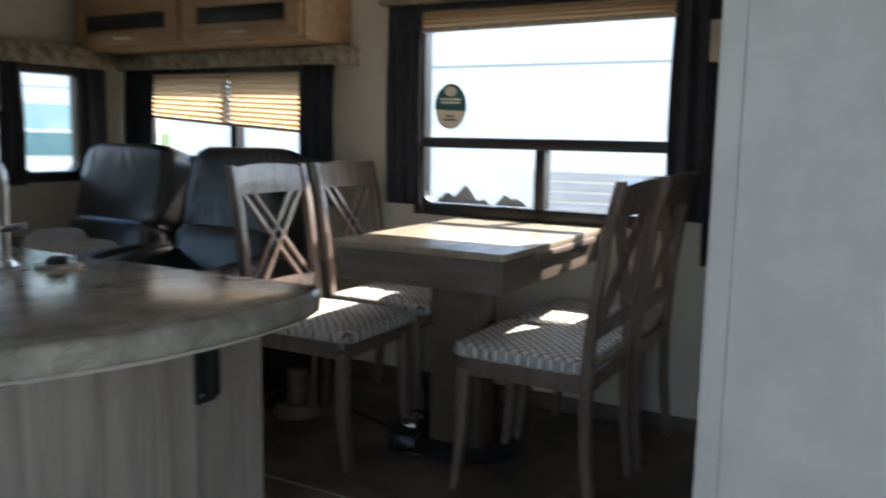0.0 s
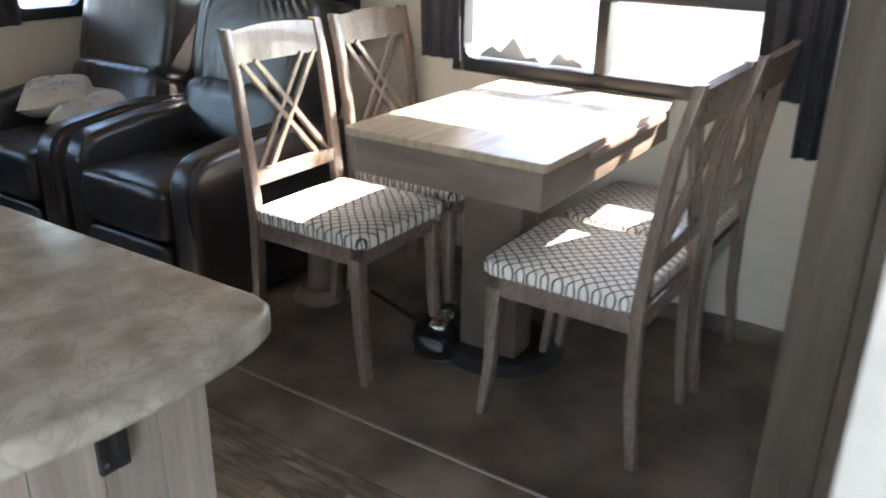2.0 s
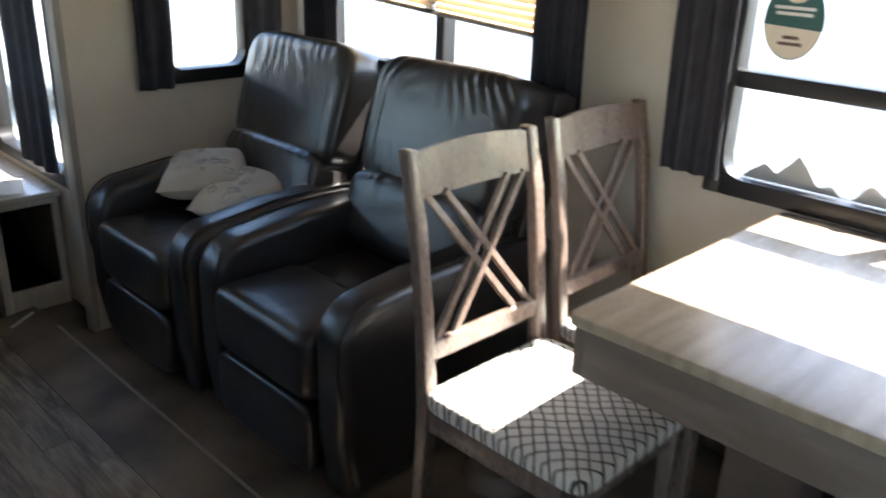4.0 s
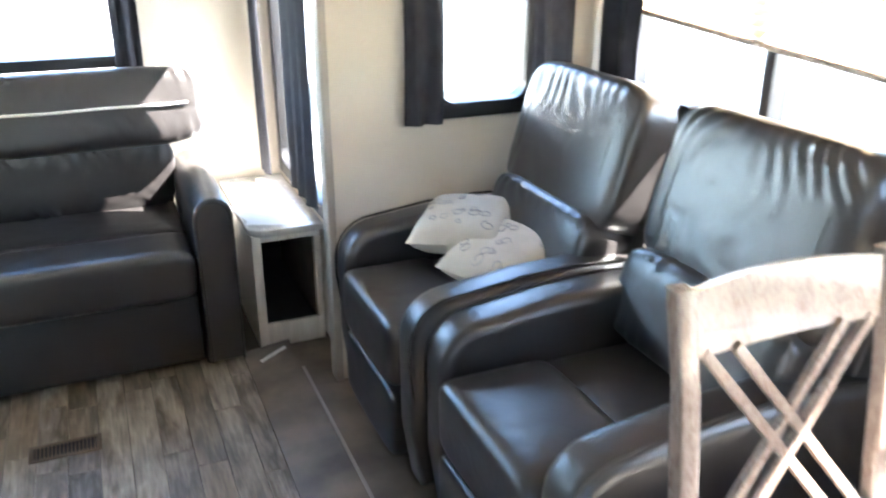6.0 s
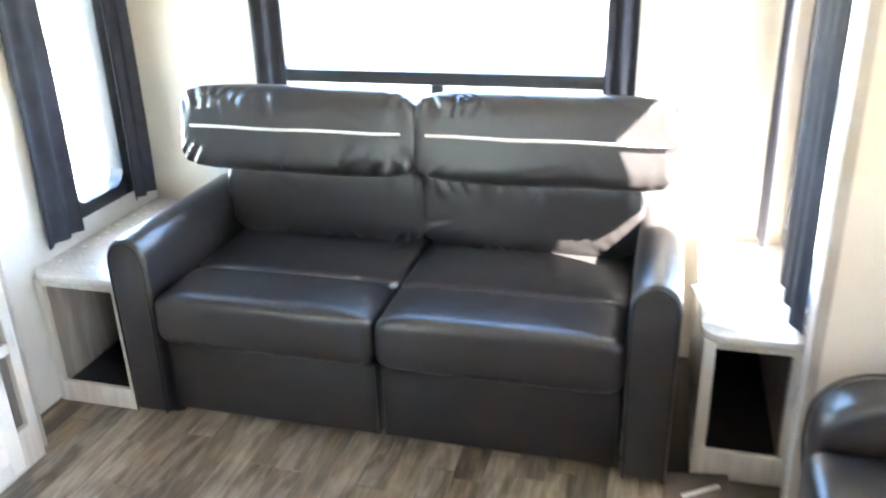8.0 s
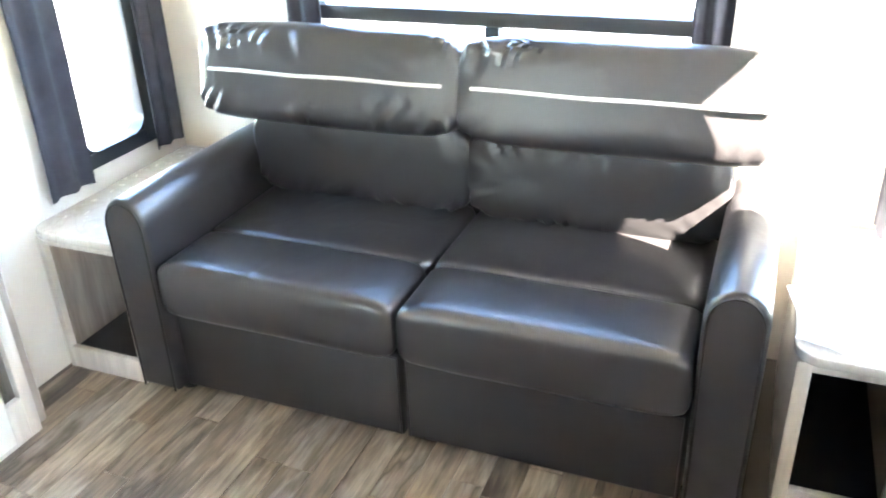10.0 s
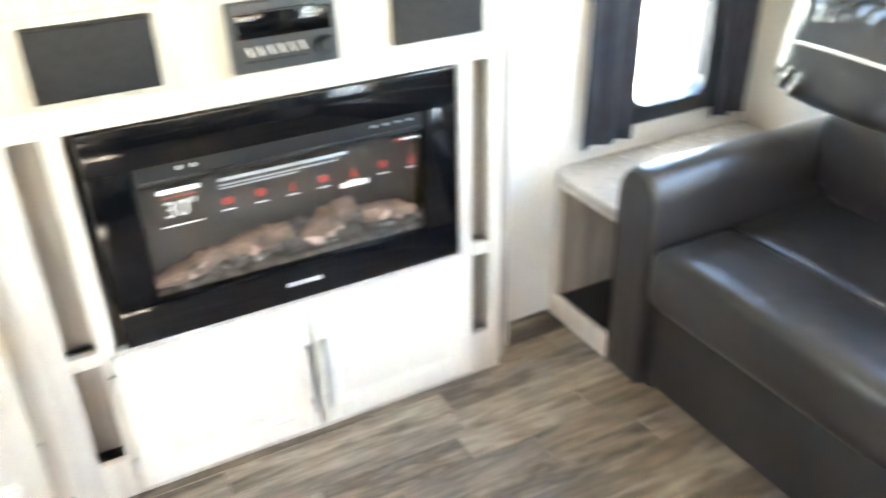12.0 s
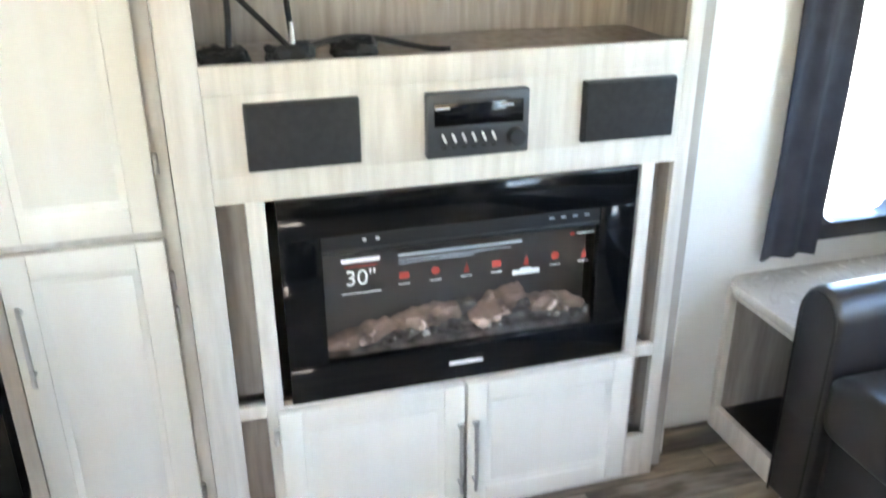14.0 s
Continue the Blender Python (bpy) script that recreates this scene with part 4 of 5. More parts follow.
            cyl(bm, (x, y, 0), (x, y, 0.035), 0.024)
            part("foot", bm, BLACK, root)


sofa(pose(0.650, 3.345, 0.0))


# ---- end tables ----
def end_table(x0, x1, y0, y1, h, label, corner, st=0.045, low=0.115, st_end=None, inner_shade=None):
    """Box table with an open front and a marbled top; corner: side with the rounded corner."""
    root = thing("end_table", pose(x0, y0, 0), label, "end table", "end tables beside the sofa")
    w, d = x1 - x0, y1 - y0
    se = st if st_end is None else st_end
    r = 0.06
    pts = []
    for cx, cy, sx, sy, a in ((w, d, 1, 1, 0), (0, d, -1, 1, 90), (0, -0.02, -1, -1, 180), (w, -0.02, 1, -1, 270)):
        rr = r if (sy < 0 and sx == corner) else 0.006
        pts += [(cx - sx * rr + rr * math.cos(radians(a + k * 15)), cy - sy * rr + rr * math.sin(radians(a + k * 15))) for k in range(7)]
    bm = bmesh.new()
    prism(bm, pts, h - 0.026, h, "z", 0.005)
    part("top", bm, STONE_LIGHT, root, "pale marbled laminate top")
    for xa in (0.008, w - 0.028):
        part("side", bm_box(xa, xa + 0.02, 0.0, d, 0.0, h - 0.027, bevel=0.002), CAB_FRAME, root)
    part("stile", bm_box(0.008, st, -0.004, 0.016, 0.0, h - 0.027, bevel=0.002), CAB_FRAME, root)
    part("stile", bm_box(w - se, w - 0.008, -0.004, 0.016, 0.0, h - 0.027, bevel=0.002), CAB_FRAME, root)
    part("bottom_rail", bm_box(st, w - se, -0.003, 0.015, 0.0, low, bevel=0.002), CAB_FRAME, root)
    part("top_rail", bm_box(st, w - se, -0.003, 0.015, h - 0.050, h - 0.027, bevel=0.002), CAB_FRAME, root)
    # added inner sheets, shelf and back: the opening's shade as dark colours
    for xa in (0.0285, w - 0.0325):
        part("inner_shade", bm_box(xa, xa + 0.004, 0.018, d - 0.02, low - 0.009, h - 0.028), inner_shade or TRIM_DARK, root, "added dark sheet for the shade on the inner side")
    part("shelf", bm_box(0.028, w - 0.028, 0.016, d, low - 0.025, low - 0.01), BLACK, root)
    part("back", bm_box(0.028, w - 0.028, d - 0.02, d - 0.005, low - 0.01, h - 0.027), BLACK, root, "back coloured black for the shade in the opening")
    return root


end_table(1.535, 1.795, 3.42, 4.07, 0.462, "whitewashed end table with marbled top, open front, beside the sofa", -1, 0.040, 0.092, 0.014)
end_table(-0.496, -0.188, 3.362, 4.07, 0.475, "whitewashed end table with marbled top beneath the small window", -1, 0.030, 0.075, 0.017, NICHE)
bm = bmesh.new()
box(bm, 0, 0.11, 0, 0.014, 0, 0.004, 0.001)
scrap = solo("paper_scrap", bm, PAPER, "strip of white paper on the floor", "paper")
scrap.matrix_basis = pose(1.525, 3.300, 0.0100, 0, -7, 27)
# papers on the end table
for k, (x, y, a) in enumerate(((1.60, 3.60, 12), (1.63, 3.52, -18))):
    bm = bmesh.new()
    n = 6
    vs = [[bm.verts.new((0.07 * (2 * i / n - 1), 0.10 * (2 * j / n - 1), 0.004 + 0.004 * noise.noise(Vector((i * 0.6, j * 0.6, k * 5))))) for j in range(n + 1)] for i in range(n + 1)]
    for i in range(n):
        for j in range(n):
            bm.faces.new((vs[i][j], vs[i + 1][j], vs[i + 1][j + 1], vs[i][j + 1]))
    bmesh.ops.solidify(bm, geom=bm.faces[:], thickness=0.001)
    p = solo("leaflet", bm, PAPER, "white paper leaflet lying on the end table", "paper", group="leaflets")
    p.matrix_basis = pose(x, y, 0.4635 + 0.006 * k, 0, 0, a)

# floor register
fr = thing("floor_register", pose(0.885, 3.03, 0.0), "brown metal floor vent with slots", "floor vent")
part("well", bm_box(-0.085, 0.085, -0.03, 0.03, 0.0005, 0.0015), BLACK, fr)
for a in ((-0.10, 0.10, -0.042, -0.030), (-0.10, 0.10, 0.030, 0.042), (-0.10, -0.085, -0.030, 0.030), (0.085, 0.10, -0.030, 0.030)):
    part("rim", bm_box(*a, 0.0005, 0.006, bevel=0.0015), TRIM_DARK, fr)
for k in range(16):
    x = -0.08 + 0.16 * k / 15
    part("slat", bm_box(x - 0.0017, x + 0.0017, -0.030, 0.030, 0.001, 0.005), TRIM_DARK, fr)


# ---- fireplace cabinet ----
def panel_door(parent, name, x, y0, y1, z0, z1, stile=0.05):
    """Cabinet door at a face that looks to +x: frame proud of a flat panel."""
    bm = bmesh.new()
    box(bm, x, x + 0.013, y0, y1, z0, z1, 0.002)
    d = part(name, bm, CAB_WHITE, parent)
    for r in ((y0, y0 + stile, z0, z1), (y1 - stile, y1, z0, z1), (y0 + stile, y1 - stile, z1 - stile, z1), (y0 + stile, y1 - stile, z0, z0 + stile)):
        part("door_frame", bm_box(x + 0.0132, x + 0.022, *r, bevel=0.004), CAB_WHITE, d)
    a, b, c, e, g = y0 + stile, y1 - stile, z0 + stile, z1 - stile, 0.014
    bm = bmesh.new()
    rims = [[bm.verts.new((x + h, p, q)) for p, q in ((a + k, c + k), (b - k, c + k), (b - k, e - k), (a + k, e - k))] for k, h in ((0.0, 0.0195), (g, 0.0134), (g + 0.001, 0.0131), (0.0, 0.0131))]
    for r, t in zip(rims, rims[1:] + rims[:1]):
        for k in range(4):
            bm.faces.new((r[k], r[(k + 1) % 4], t[(k + 1) % 4], t[k]))
    part("panel_moulding", bm, CAB_WHITE, d)
    return d


def bar_handle(parent, x, y, z0, z1):
    bm = bmesh.new()
    cyl(bm, (x + 0.03, y, z0), (x + 0.03, y, z1), 0.005, n=12)
    cyl(bm, (x, y, z0 + 0.02), (x + 0.03, y, z0 + 0.02), 0.004, n=10)
    cyl(bm, (x, y, z1 - 0.02), (x + 0.03, y, z1 - 0.02), 0.004, n=10)
    part("handle", bm, STEEL, parent, "slim brushed steel bar handle")


XF = -0.338
Y0, Y1 = 1.985, 3.09
ent = thing("fireplace_cabinet", Matrix.Identity(4), "whitewashed built-in cabinet with electric fireplace, speakers and open shelf", "cabinet")


def face(name, y0, y1, z0, z1, d=0.02, material=CAB_FRAME, bevel=0.002):
    return part(name, bm_box(XF - d, XF, y0, y1, z0, z1, bevel=bevel), material, ent)


face("stile", Y0, 2.055, 0.0, 2.04)
face("stile", 3.055, Y1, 0.0, 2.04)
face("stile", 2.112, 2.150, 0.0, 0.872)
face("stile", 2.975, 3.008, 0.0, 0.872)
face("rail", 2.055, 2.112, 0.370, 0.402)
face("rail", 3.008, 3.055, 0.370, 0.402)
face("rail", 2.055, 3.055, 1.085, 1.140)
face("rail", 2.055, 3.055, 0.872, 0.925)
face("rail", 2.055, 2.112, 0.0, 0.108)
face("rail", 3.008, 3.055, 0.0, 0.130)
face("rail", 2.150, 2.975, 0.0, 0.052)
face("rail", 2.150, 2.975, 0.372, 0.394)
face("panel", 2.055, 3.055, 0.925, 1.085, 0.014)
face("rail", 2.055, 3.055, 1.80, 2.04)
part("carcass_side", bm_box(-0.98, XF - 0.021, Y0, Y0 + 0.02, 0.0, 2.04), CAB_FRAME, ent)
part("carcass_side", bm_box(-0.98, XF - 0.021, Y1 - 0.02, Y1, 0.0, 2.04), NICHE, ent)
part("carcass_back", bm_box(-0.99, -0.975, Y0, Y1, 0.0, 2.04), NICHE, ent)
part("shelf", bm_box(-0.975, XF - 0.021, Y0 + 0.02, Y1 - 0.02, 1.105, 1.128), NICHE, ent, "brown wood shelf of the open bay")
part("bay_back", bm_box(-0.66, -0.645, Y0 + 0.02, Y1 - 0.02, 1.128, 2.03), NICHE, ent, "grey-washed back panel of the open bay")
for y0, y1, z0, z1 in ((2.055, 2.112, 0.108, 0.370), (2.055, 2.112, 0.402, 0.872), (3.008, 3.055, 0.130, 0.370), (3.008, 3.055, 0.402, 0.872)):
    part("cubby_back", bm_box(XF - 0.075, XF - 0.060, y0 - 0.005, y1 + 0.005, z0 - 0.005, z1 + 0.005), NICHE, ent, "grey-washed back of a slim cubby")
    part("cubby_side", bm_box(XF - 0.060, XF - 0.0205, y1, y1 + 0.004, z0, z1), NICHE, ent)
dl = panel_door(ent, "door", XF + 0.001, 2.135, 2.560, 0.030, 0.386)
dr = panel_door(ent, "door", XF + 0.001, 2.566, 2.990, 0.030, 0.386)
bar_handle(dl, XF + 0.019, 2.545, 0.10, 0.30)
bar_handle(dr, XF + 0.019, 2.582, 0.10, 0.30)
for y, z in ((2.128, 0.09), (2.128, 0.32)):
    bm = bmesh.new()
    cyl(bm, (XF + 0.008, y, z - 0.02), (XF + 0.008, y, z + 0.02), 0.006, n=10)
    part("hinge", bm, STEEL, ent)

# electric fireplace
fp = thing("electric_fireplace", pose(XF - 0.012, 2.566, 0.634), "black glass electric fireplace with logs and a printed film", "fireplace")
FW, FH = 0.397, 0.236
part("frame_top", bm_box(0, 0.022, -FW, FW, 0.150, FH, bevel=0.002), BLACK_GLASS, fp)
part("frame_bottom", bm_box(0, 0.022, -FW, FW, -FH, -0.145, bevel=0.002), BLACK_GLASS, fp)
part("frame_side", bm_box(0, 0.022, -FW, -0.312, -0.145, 0.150, bevel=0.002), BLACK_GLASS, fp)
part("frame_side", bm_box(0, 0.022, 0.312, FW, -0.145, 0.150, bevel=0.002), BLACK_GLASS, fp)
part("vent_slot", bm_box(0.002, 0.017, -0.312, 0.312, 0.118, 0.150), BLACK, fp, "dark control strip")
part("vent_lip", bm_box(0.0, 0.020, -0.312, 0.312, 0.108, 0.118, bevel=0.002), BLACK, fp)
part("backdrop", bm_box(-0.05, -0.045, -0.312, 0.312, -0.145, 0.110), SMOKE, fp, "dark grey screen")
part("ember_bed", bm_box(-0.045, 0.008, -0.310, 0.310, -0.143, -0.128, bevel=0.003), ASH, fp)
random.seed(11)
for k, (y, z, L, r, a) in enumerate(((-0.235, -0.104, 0.15, 0.021, 16), (-0.085, -0.082, 0.14, 0.026, 6), (0.085, -0.078, 0.13, 0.031, 24), (0.225, -0.086, 0.13, 0.021, -6), (0.02, -0.112, 0.15, 0.019, -14), (-0.16, -0.116, 0.14, 0.018, 9), (0.16, -0.112, 0.13, 0.018, 5), (0.265, -0.120, 0.09, 0.013, 5), (0.0, -0.075, 0.07, 0.014, 35), (0.155, -0.082, 0.06, 0.015, -20))):
    bm = bmesh.new()
    puff(bm, (0, 0, 0), (1.8 * r, L * 1.12, 1.65 * r), e=0.62, n=(36, 14), wrinkle=0.012, seed=k * 3.1, freq=42)
    ob = part("log", bm, LOG if k < 4 else ASH, fp)
    ob.matrix_basis = pose(-0.012 - 0.004 * (k % 3), y, z, a, 0, random.uniform(-8, 8))
for k in range(48):
    bm = bmesh.new()
    s = random.uniform(0.010, 0.022)
    puff(bm, (0, 0, 0), (s, s * 1.6, s), e=0.8, n=(12, 8), wrinkle=0.006, seed=k, freq=90)
    ob = part("ember", bm, ASH, fp)
    ob.matrix_basis = pose(random.uniform(-0.035, 0.004), random.uniform(-0.30, 0.30), -0.128 + s * 0.4 + random.uniform(0, 0.018), 0, 0, random.uniform(0, 90))
glz = part("film", bm_box(0.0095, 0.0105, -0.311, 0.311, -0.144, 0.108), see_through("fireplace_glass", (0.80, 0.79, 0.78), 0.05, 0.05), fp, "clear printed film over the logs")
glz.visible_shadow = False
FACE = Matrix.Translation((0.0112, 0, 0)) @ Euler((radians(90), 0, radians(90))).to_matrix().to_4x4()
words('30"', 0.050, WHITE_INK, fp, FACE @ Matrix.Translation((-0.232, 0.046, 0)), "number", "white printed number")


def dash(y0, y1, z, h, material, name="print_bar", x=0.0108):
    part(name, bm_box(x, x + 0.0006, y0, y1, z - h / 2, z + h / 2), material, fp)


dash(-0.272, -0.190, 0.088, 0.010, WHITE_INK)
dash(-0.268, -0.195, 0.074, 0.002, RED_INK)
dash(-0.275, -0.190, 0.012, 0.0025, WHITE_INK)
dash(-0.150, 0.130, 0.088, 0.007, DECAL_GREY)
dash(-0.150, 0.105, 0.076, 0.003, DECAL_GREY)
dash(-0.150, 0.020, 0.069, 0.003, DECAL_GREY)
dash(0.262, 0.304, 0.090, 0.004, WHITE_INK)
dash(0.246, 0.256, 0.090, 0.008, RED_INK)
for k in range(7):
    y = -0.138 + 0.070 * k
    bm = bmesh.new()
    if k in (0, 3):
        box(bm, 0.0108, 0.0114, y - 0.011, y + 0.011, 0.032, 0.048)
    elif k in (1, 5):
        bmesh.ops.create_circle(bm, cap_ends=True, segments=6, radius=0.011, matrix=Matrix.Translation((0.0112, y, 0.042)) @ Euler((0, radians(90), 0)).to_matrix().to_4x4())
    else:
        bm.faces.new([bm.verts.new((0.0112, y + a, 0.028 + b)) for a, b in ((-0.007, 0), (0.007, 0), (0.0055, 0.010), (0.001, 0.025), (-0.004, 0.011))])
    part("red_symbol", bm, RED_INK, fp)
    dash(y - 0.013, y + 0.013, 0.020, 0.003, WHITE_INK)
dash(0.110, 0.175, 0.012, 0.012, WHITE_INK, "shine_label")
dash(-0.040, 0.040, -0.192, 0.010, WHITE_INK, "maker_bar", 0.0222)
dash(-0.226, -0.218, 0.136, 0.008, WHITE_INK, "indicator", 0.0172)
dash(-0.198, -0.190, 0.136, 0.008, WHITE_INK, "indicator", 0.0172)
for k in range(4):
    dash(0.19 + 0.028 * k, 0.202 + 0.028 * k, 0.136, 0.006, DECAL_GREY, "touch_key", 0.0172)

# speakers and radio
for y0, y1, lab in ((2.126, 2.345, "flat black speaker set in the cabinet beside the pantry"), (2.818, 3.032, "flat black speaker set in the cabinet near the window")):
    sp = thing("speaker", pose(XF, (y0 + y1) / 2, 1.003), lab, "speaker", "speakers in the cabinet")
    w = (y1 - y0) / 2
    part("housing", bm_box(-0.01, 0.012, -w, w, -0.066, 0.066, bevel=0.003), BLACK, sp)
    part("grille", bm_box(0.0122, 0.020, -w + 0.003, w - 0.003, -0.063, 0.063, bevel=0.003), BLACK_GRILLE, sp, "black cloth grille")
ra = thing("car_stereo", pose(XF, 2.585, 1.0), "dark grey stereo with silver buttons and a round knob", "stereo")
part("body", bm_box(-0.012, 0.022, -0.108, 0.108, -0.066, 0.066, bevel=0.004), RADIO_GREY, ra)
part("display", bm_box(0.0222, 0.0235, -0.094, 0.094, 0.000, 0.046, bevel=0.0005), BLACK_GLASS, ra)
part("disc_slot", bm_box(0.0222, 0.0245, -0.05, 0.065, 0.048, 0.052), BLACK, ra)
for k in range(6):
    bm = bmesh.new()
    bar(bm, (0.0245, -0.070 + 0.021 * k, -0.034), (0.0245, -0.078 + 0.021 * k, -0.015), 0.005, 0.0075, up=(1, 0, 0), bevel=0.0015)
    part("button", bm, WHITE_INK, ra)
    part("small_key", bm_box(0.0222, 0.025, -0.080 + 0.021 * k, -0.070 + 0.021 * k, -0.046, -0.041), BLACK, ra)
bm = bmesh.new()
cyl(bm, (0.022, 0.078, -0.030), (0.040, 0.078, -0.030), 0.019, 0.017, 24)
part("knob", bm, BLACK, ra)
for y in (-0.08, 0.055):
    part("print_bar", bm_box(0.0236, 0.0240, y - 0.012, y + 0.018, 0.034, 0.039), DECAL_GREY, ra)

# cables in the open bay
for k, pts in enumerate((curl((-0.40, 2.11, 1.133), (-0.42, 2.13, 1.24), (-0.50, 2.12, 1.33), (-0.62, 2.10, 1.42)), curl((-0.62, 2.03, 1.36), (-0.52, 2.08, 1.30), (-0.45, 2.18, 1.21), (-0.42, 2.24, 1.14)), curl((-0.60, 2.24, 1.46), (-0.56, 2.24, 1.36), (-0.47, 2.23, 1.25), (-0.42, 2.24, 1.14)), curl((-0.42, 2.24, 1.14), (-0.44, 2.38, 1.20), (-0.46, 2.44, 1.13), (-0.40, 2.55, 1.136)))):
    bm = bmesh.new()
    sweep(bm, pts, 0.006)
    solo("cable", bm, BLACK, "black cable in the open cabinet bay", "cable", group="cables in the cabinet")
for k, (y, x) in enumerate(((2.105, -0.40), (2.23, -0.42), (2.36, -0.43))):
    bm = bmesh.new()
    puff(bm, (x, y, 1.143), (0.07, 0.09, 0.034), e=0.6, wrinkle=0.012, seed=k, freq=45)
    solo("cable_coil", bm, BLACK, "bunched black plug and cable on the cabinet shelf", "cable", group="cable bunches")

bm = bmesh.new()
cyl(bm, (-0.418, 2.236, 1.158), (-0.424, 2.237, 1.186), 0.0075, 0.0055, 14)
cyl(bm, (-0.424, 2.237, 1.186), (-0.427, 2.237, 1.200), 0.0045, n=12)
solo("cable_plug", bm, CHROME, "small bright metal plug on a cable end", "cable plug")

# ---- pantry and stove ----
pn = thing("pantry_cabinet", Matrix.Identity(4), "tall whitewashed pantry cabinet with two panelled doors", "cabinet")
XP = -0.405
part("side", bm_box(-0.98, XP, 1.945, 1.980, 0.0, 2.04), CAB_FRAME, pn)
part("side", bm_box(-0.98, XP, 1.600, 1.632, 0.0, 2.04), CAB_FRAME, pn)
part("back", bm_box(-0.99, -0.98, 1.60, 1.98, 0.0, 2.04), CAB_FRAME, pn)
part("rail", bm_box(XP - 0.02, XP, 1.632, 1.945, 0.78, 0.83), CAB_FRAME, pn)
part("rail", bm_box(XP - 0.02, XP, 1.632, 1.945, 0.0, 0.05), CAB_FRAME, pn)
part("rail", bm_box(XP - 0.02, XP, 1.632, 1.945, 1.98, 2.04), CAB_FRAME, pn)
d1 = panel_door(pn, "door", XP + 0.001, 1.640, 1.950, 0.035, 0.795, 0.055)
d2 = panel_door(pn, "door", XP + 0.001, 1.640, 1.950, 0.815, 1.99, 0.055)
bar_handle(d1, XP + 0.02, 1.668, 0.52, 0.70)
for z in (0.16, 0.62, 0.70, 0.95):
    bm = bmesh.new()
    cyl(bm, (XP + 0.008, 1.955, z - 0.02), (XP + 0.008, 1.955, z + 0.02), 0.0055, n=10)
    part("hinge", bm, STEEL, pn)
sv = thing("kitchen_range", Matrix.Identity(4), "black oven front set in a whitewashed cabinet", "oven")
part("cabinet_frame", bm_box(-0.98, XP - 0.01, 0.72, 1.598, 0.0, 0.185, bevel=0.003), CAB_FRAME, sv)
part("drawer_front", bm_box(XP - 0.01, XP + 0.005, 0.74, 1.58, 0.03, 0.165, bevel=0.003), CAB_WHITE, sv)
part("oven_door", bm_box(-0.98, XP, 0.74, 1.585, 0.187, 0.70, bevel=0.01), BLACK_GLASS, sv, "glossy black oven door")
part("control_panel", bm_box(-0.98, XP - 0.005, 0.74, 1.585, 0.705, 0.86, bevel=0.008), BLACK, sv)
bm = bmesh.new()
cyl(bm, (XP + 0.04, 0.82, 0.66), (XP + 0.04, 1.50, 0.66), 0.010, n=14)
part("handle", bm, STEEL, sv)
part("cooktop", bm_box(-0.98, XP + 0.01, 0.735, 1.59, 0.862, 0.885, bevel=0.006), BLACK, sv)

# ---- kitchen island ----
island = thing("kitchen_island", Matrix.Identity(4), "kitchen island clad in upright whitewashed boards", "kitchen island")
part("core", bm_box(0.155, 0.785, 0.513, 1.42, 0.0, 0.808), TABLE_SIDE, island)


def arc_y(x):
    """Front line of the island's boards, bowed towards the doorway."""
    t = (x - 0.14) / 0.665
    return 0.435 + 0.07 * (t - 0.35) ** 2 * 1.6


n = 7
for k in range(n):
    xa, xb = 0.14 + 0.665 * k / n, 0.14 + 0.665 * (k + 1) / n
    bm = bmesh.new()
    prism(bm, [(xa + 0.001, arc_y(xa)), (xb - 0.001, arc_y(xb)), (xb - 0.001, 0.512), (xa + 0.001, 0.512)], 0.0, 0.808, "z")
    part("board", bm, BOARD, island)
for k in range(9):
    ya, yb = 0.513 + 0.907 * k / 9, 0.513 + 0.907 * (k + 1) / 9
    part("board", bm_box(0.786, 0.805, ya + 0.001, yb - 0.001, 0.0, 0.808), BOARD, island)
bm = bmesh.new()
out = [(0.10, 1.46), (0.10, 0.66), (0.125, 0.585), (0.17, 0.52), (0.225, 0.465), (0.29, 0.422), (0.37, 0.388), (0.46, 0.357), (0.56, 0.340), (0.66, 0.334), (0.74, 0.340), (0.79, 0.350)]
out += [(0.822, 0.362), (0.840, 0.380), (0.848, 0.41), (0.848, 1.46)]
prism(bm, out, 0.815, 0.858, "z", 0.012, 4)
counter = thing("countertop", Matrix.Identity(4), "brown marbled laminate countertop with a rounded edge on the island", "countertop")
part("slab", bm, STONE, counter)
bm = bmesh.new()
prism(bm, [(0.112 + (a - 0.1) * 0.975, 0.372 + (b - 0.352) * 0.975) for a, b in out], 0.806, 0.8145, "z", 0.002, 2)
part("under_edge", bm, STONE_LIGHT, counter)
br = thing("shelf_bracket", pose(0.628, arc_y(0.628) - 0.001, 0.808), "black folding bracket under the countertop", "bracket")
part("plate", bm_box(-0.020, 0.020, -0.010, 0.0, -0.115, 0.005, bevel=0.002), BLACK, br)
part("arm", bm_box(-0.008, 0.008, -0.030, -0.010, -0.10, 0.003, bevel=0.002), BLACK, br)
for z in (-0.10, -0.03):
    bm = bmesh.new()
    cyl(bm, (-0.014, -0.012, z), (-0.014, -0.009, z), 0.004, n=10)
    part("screw", bm, CHROME, br)

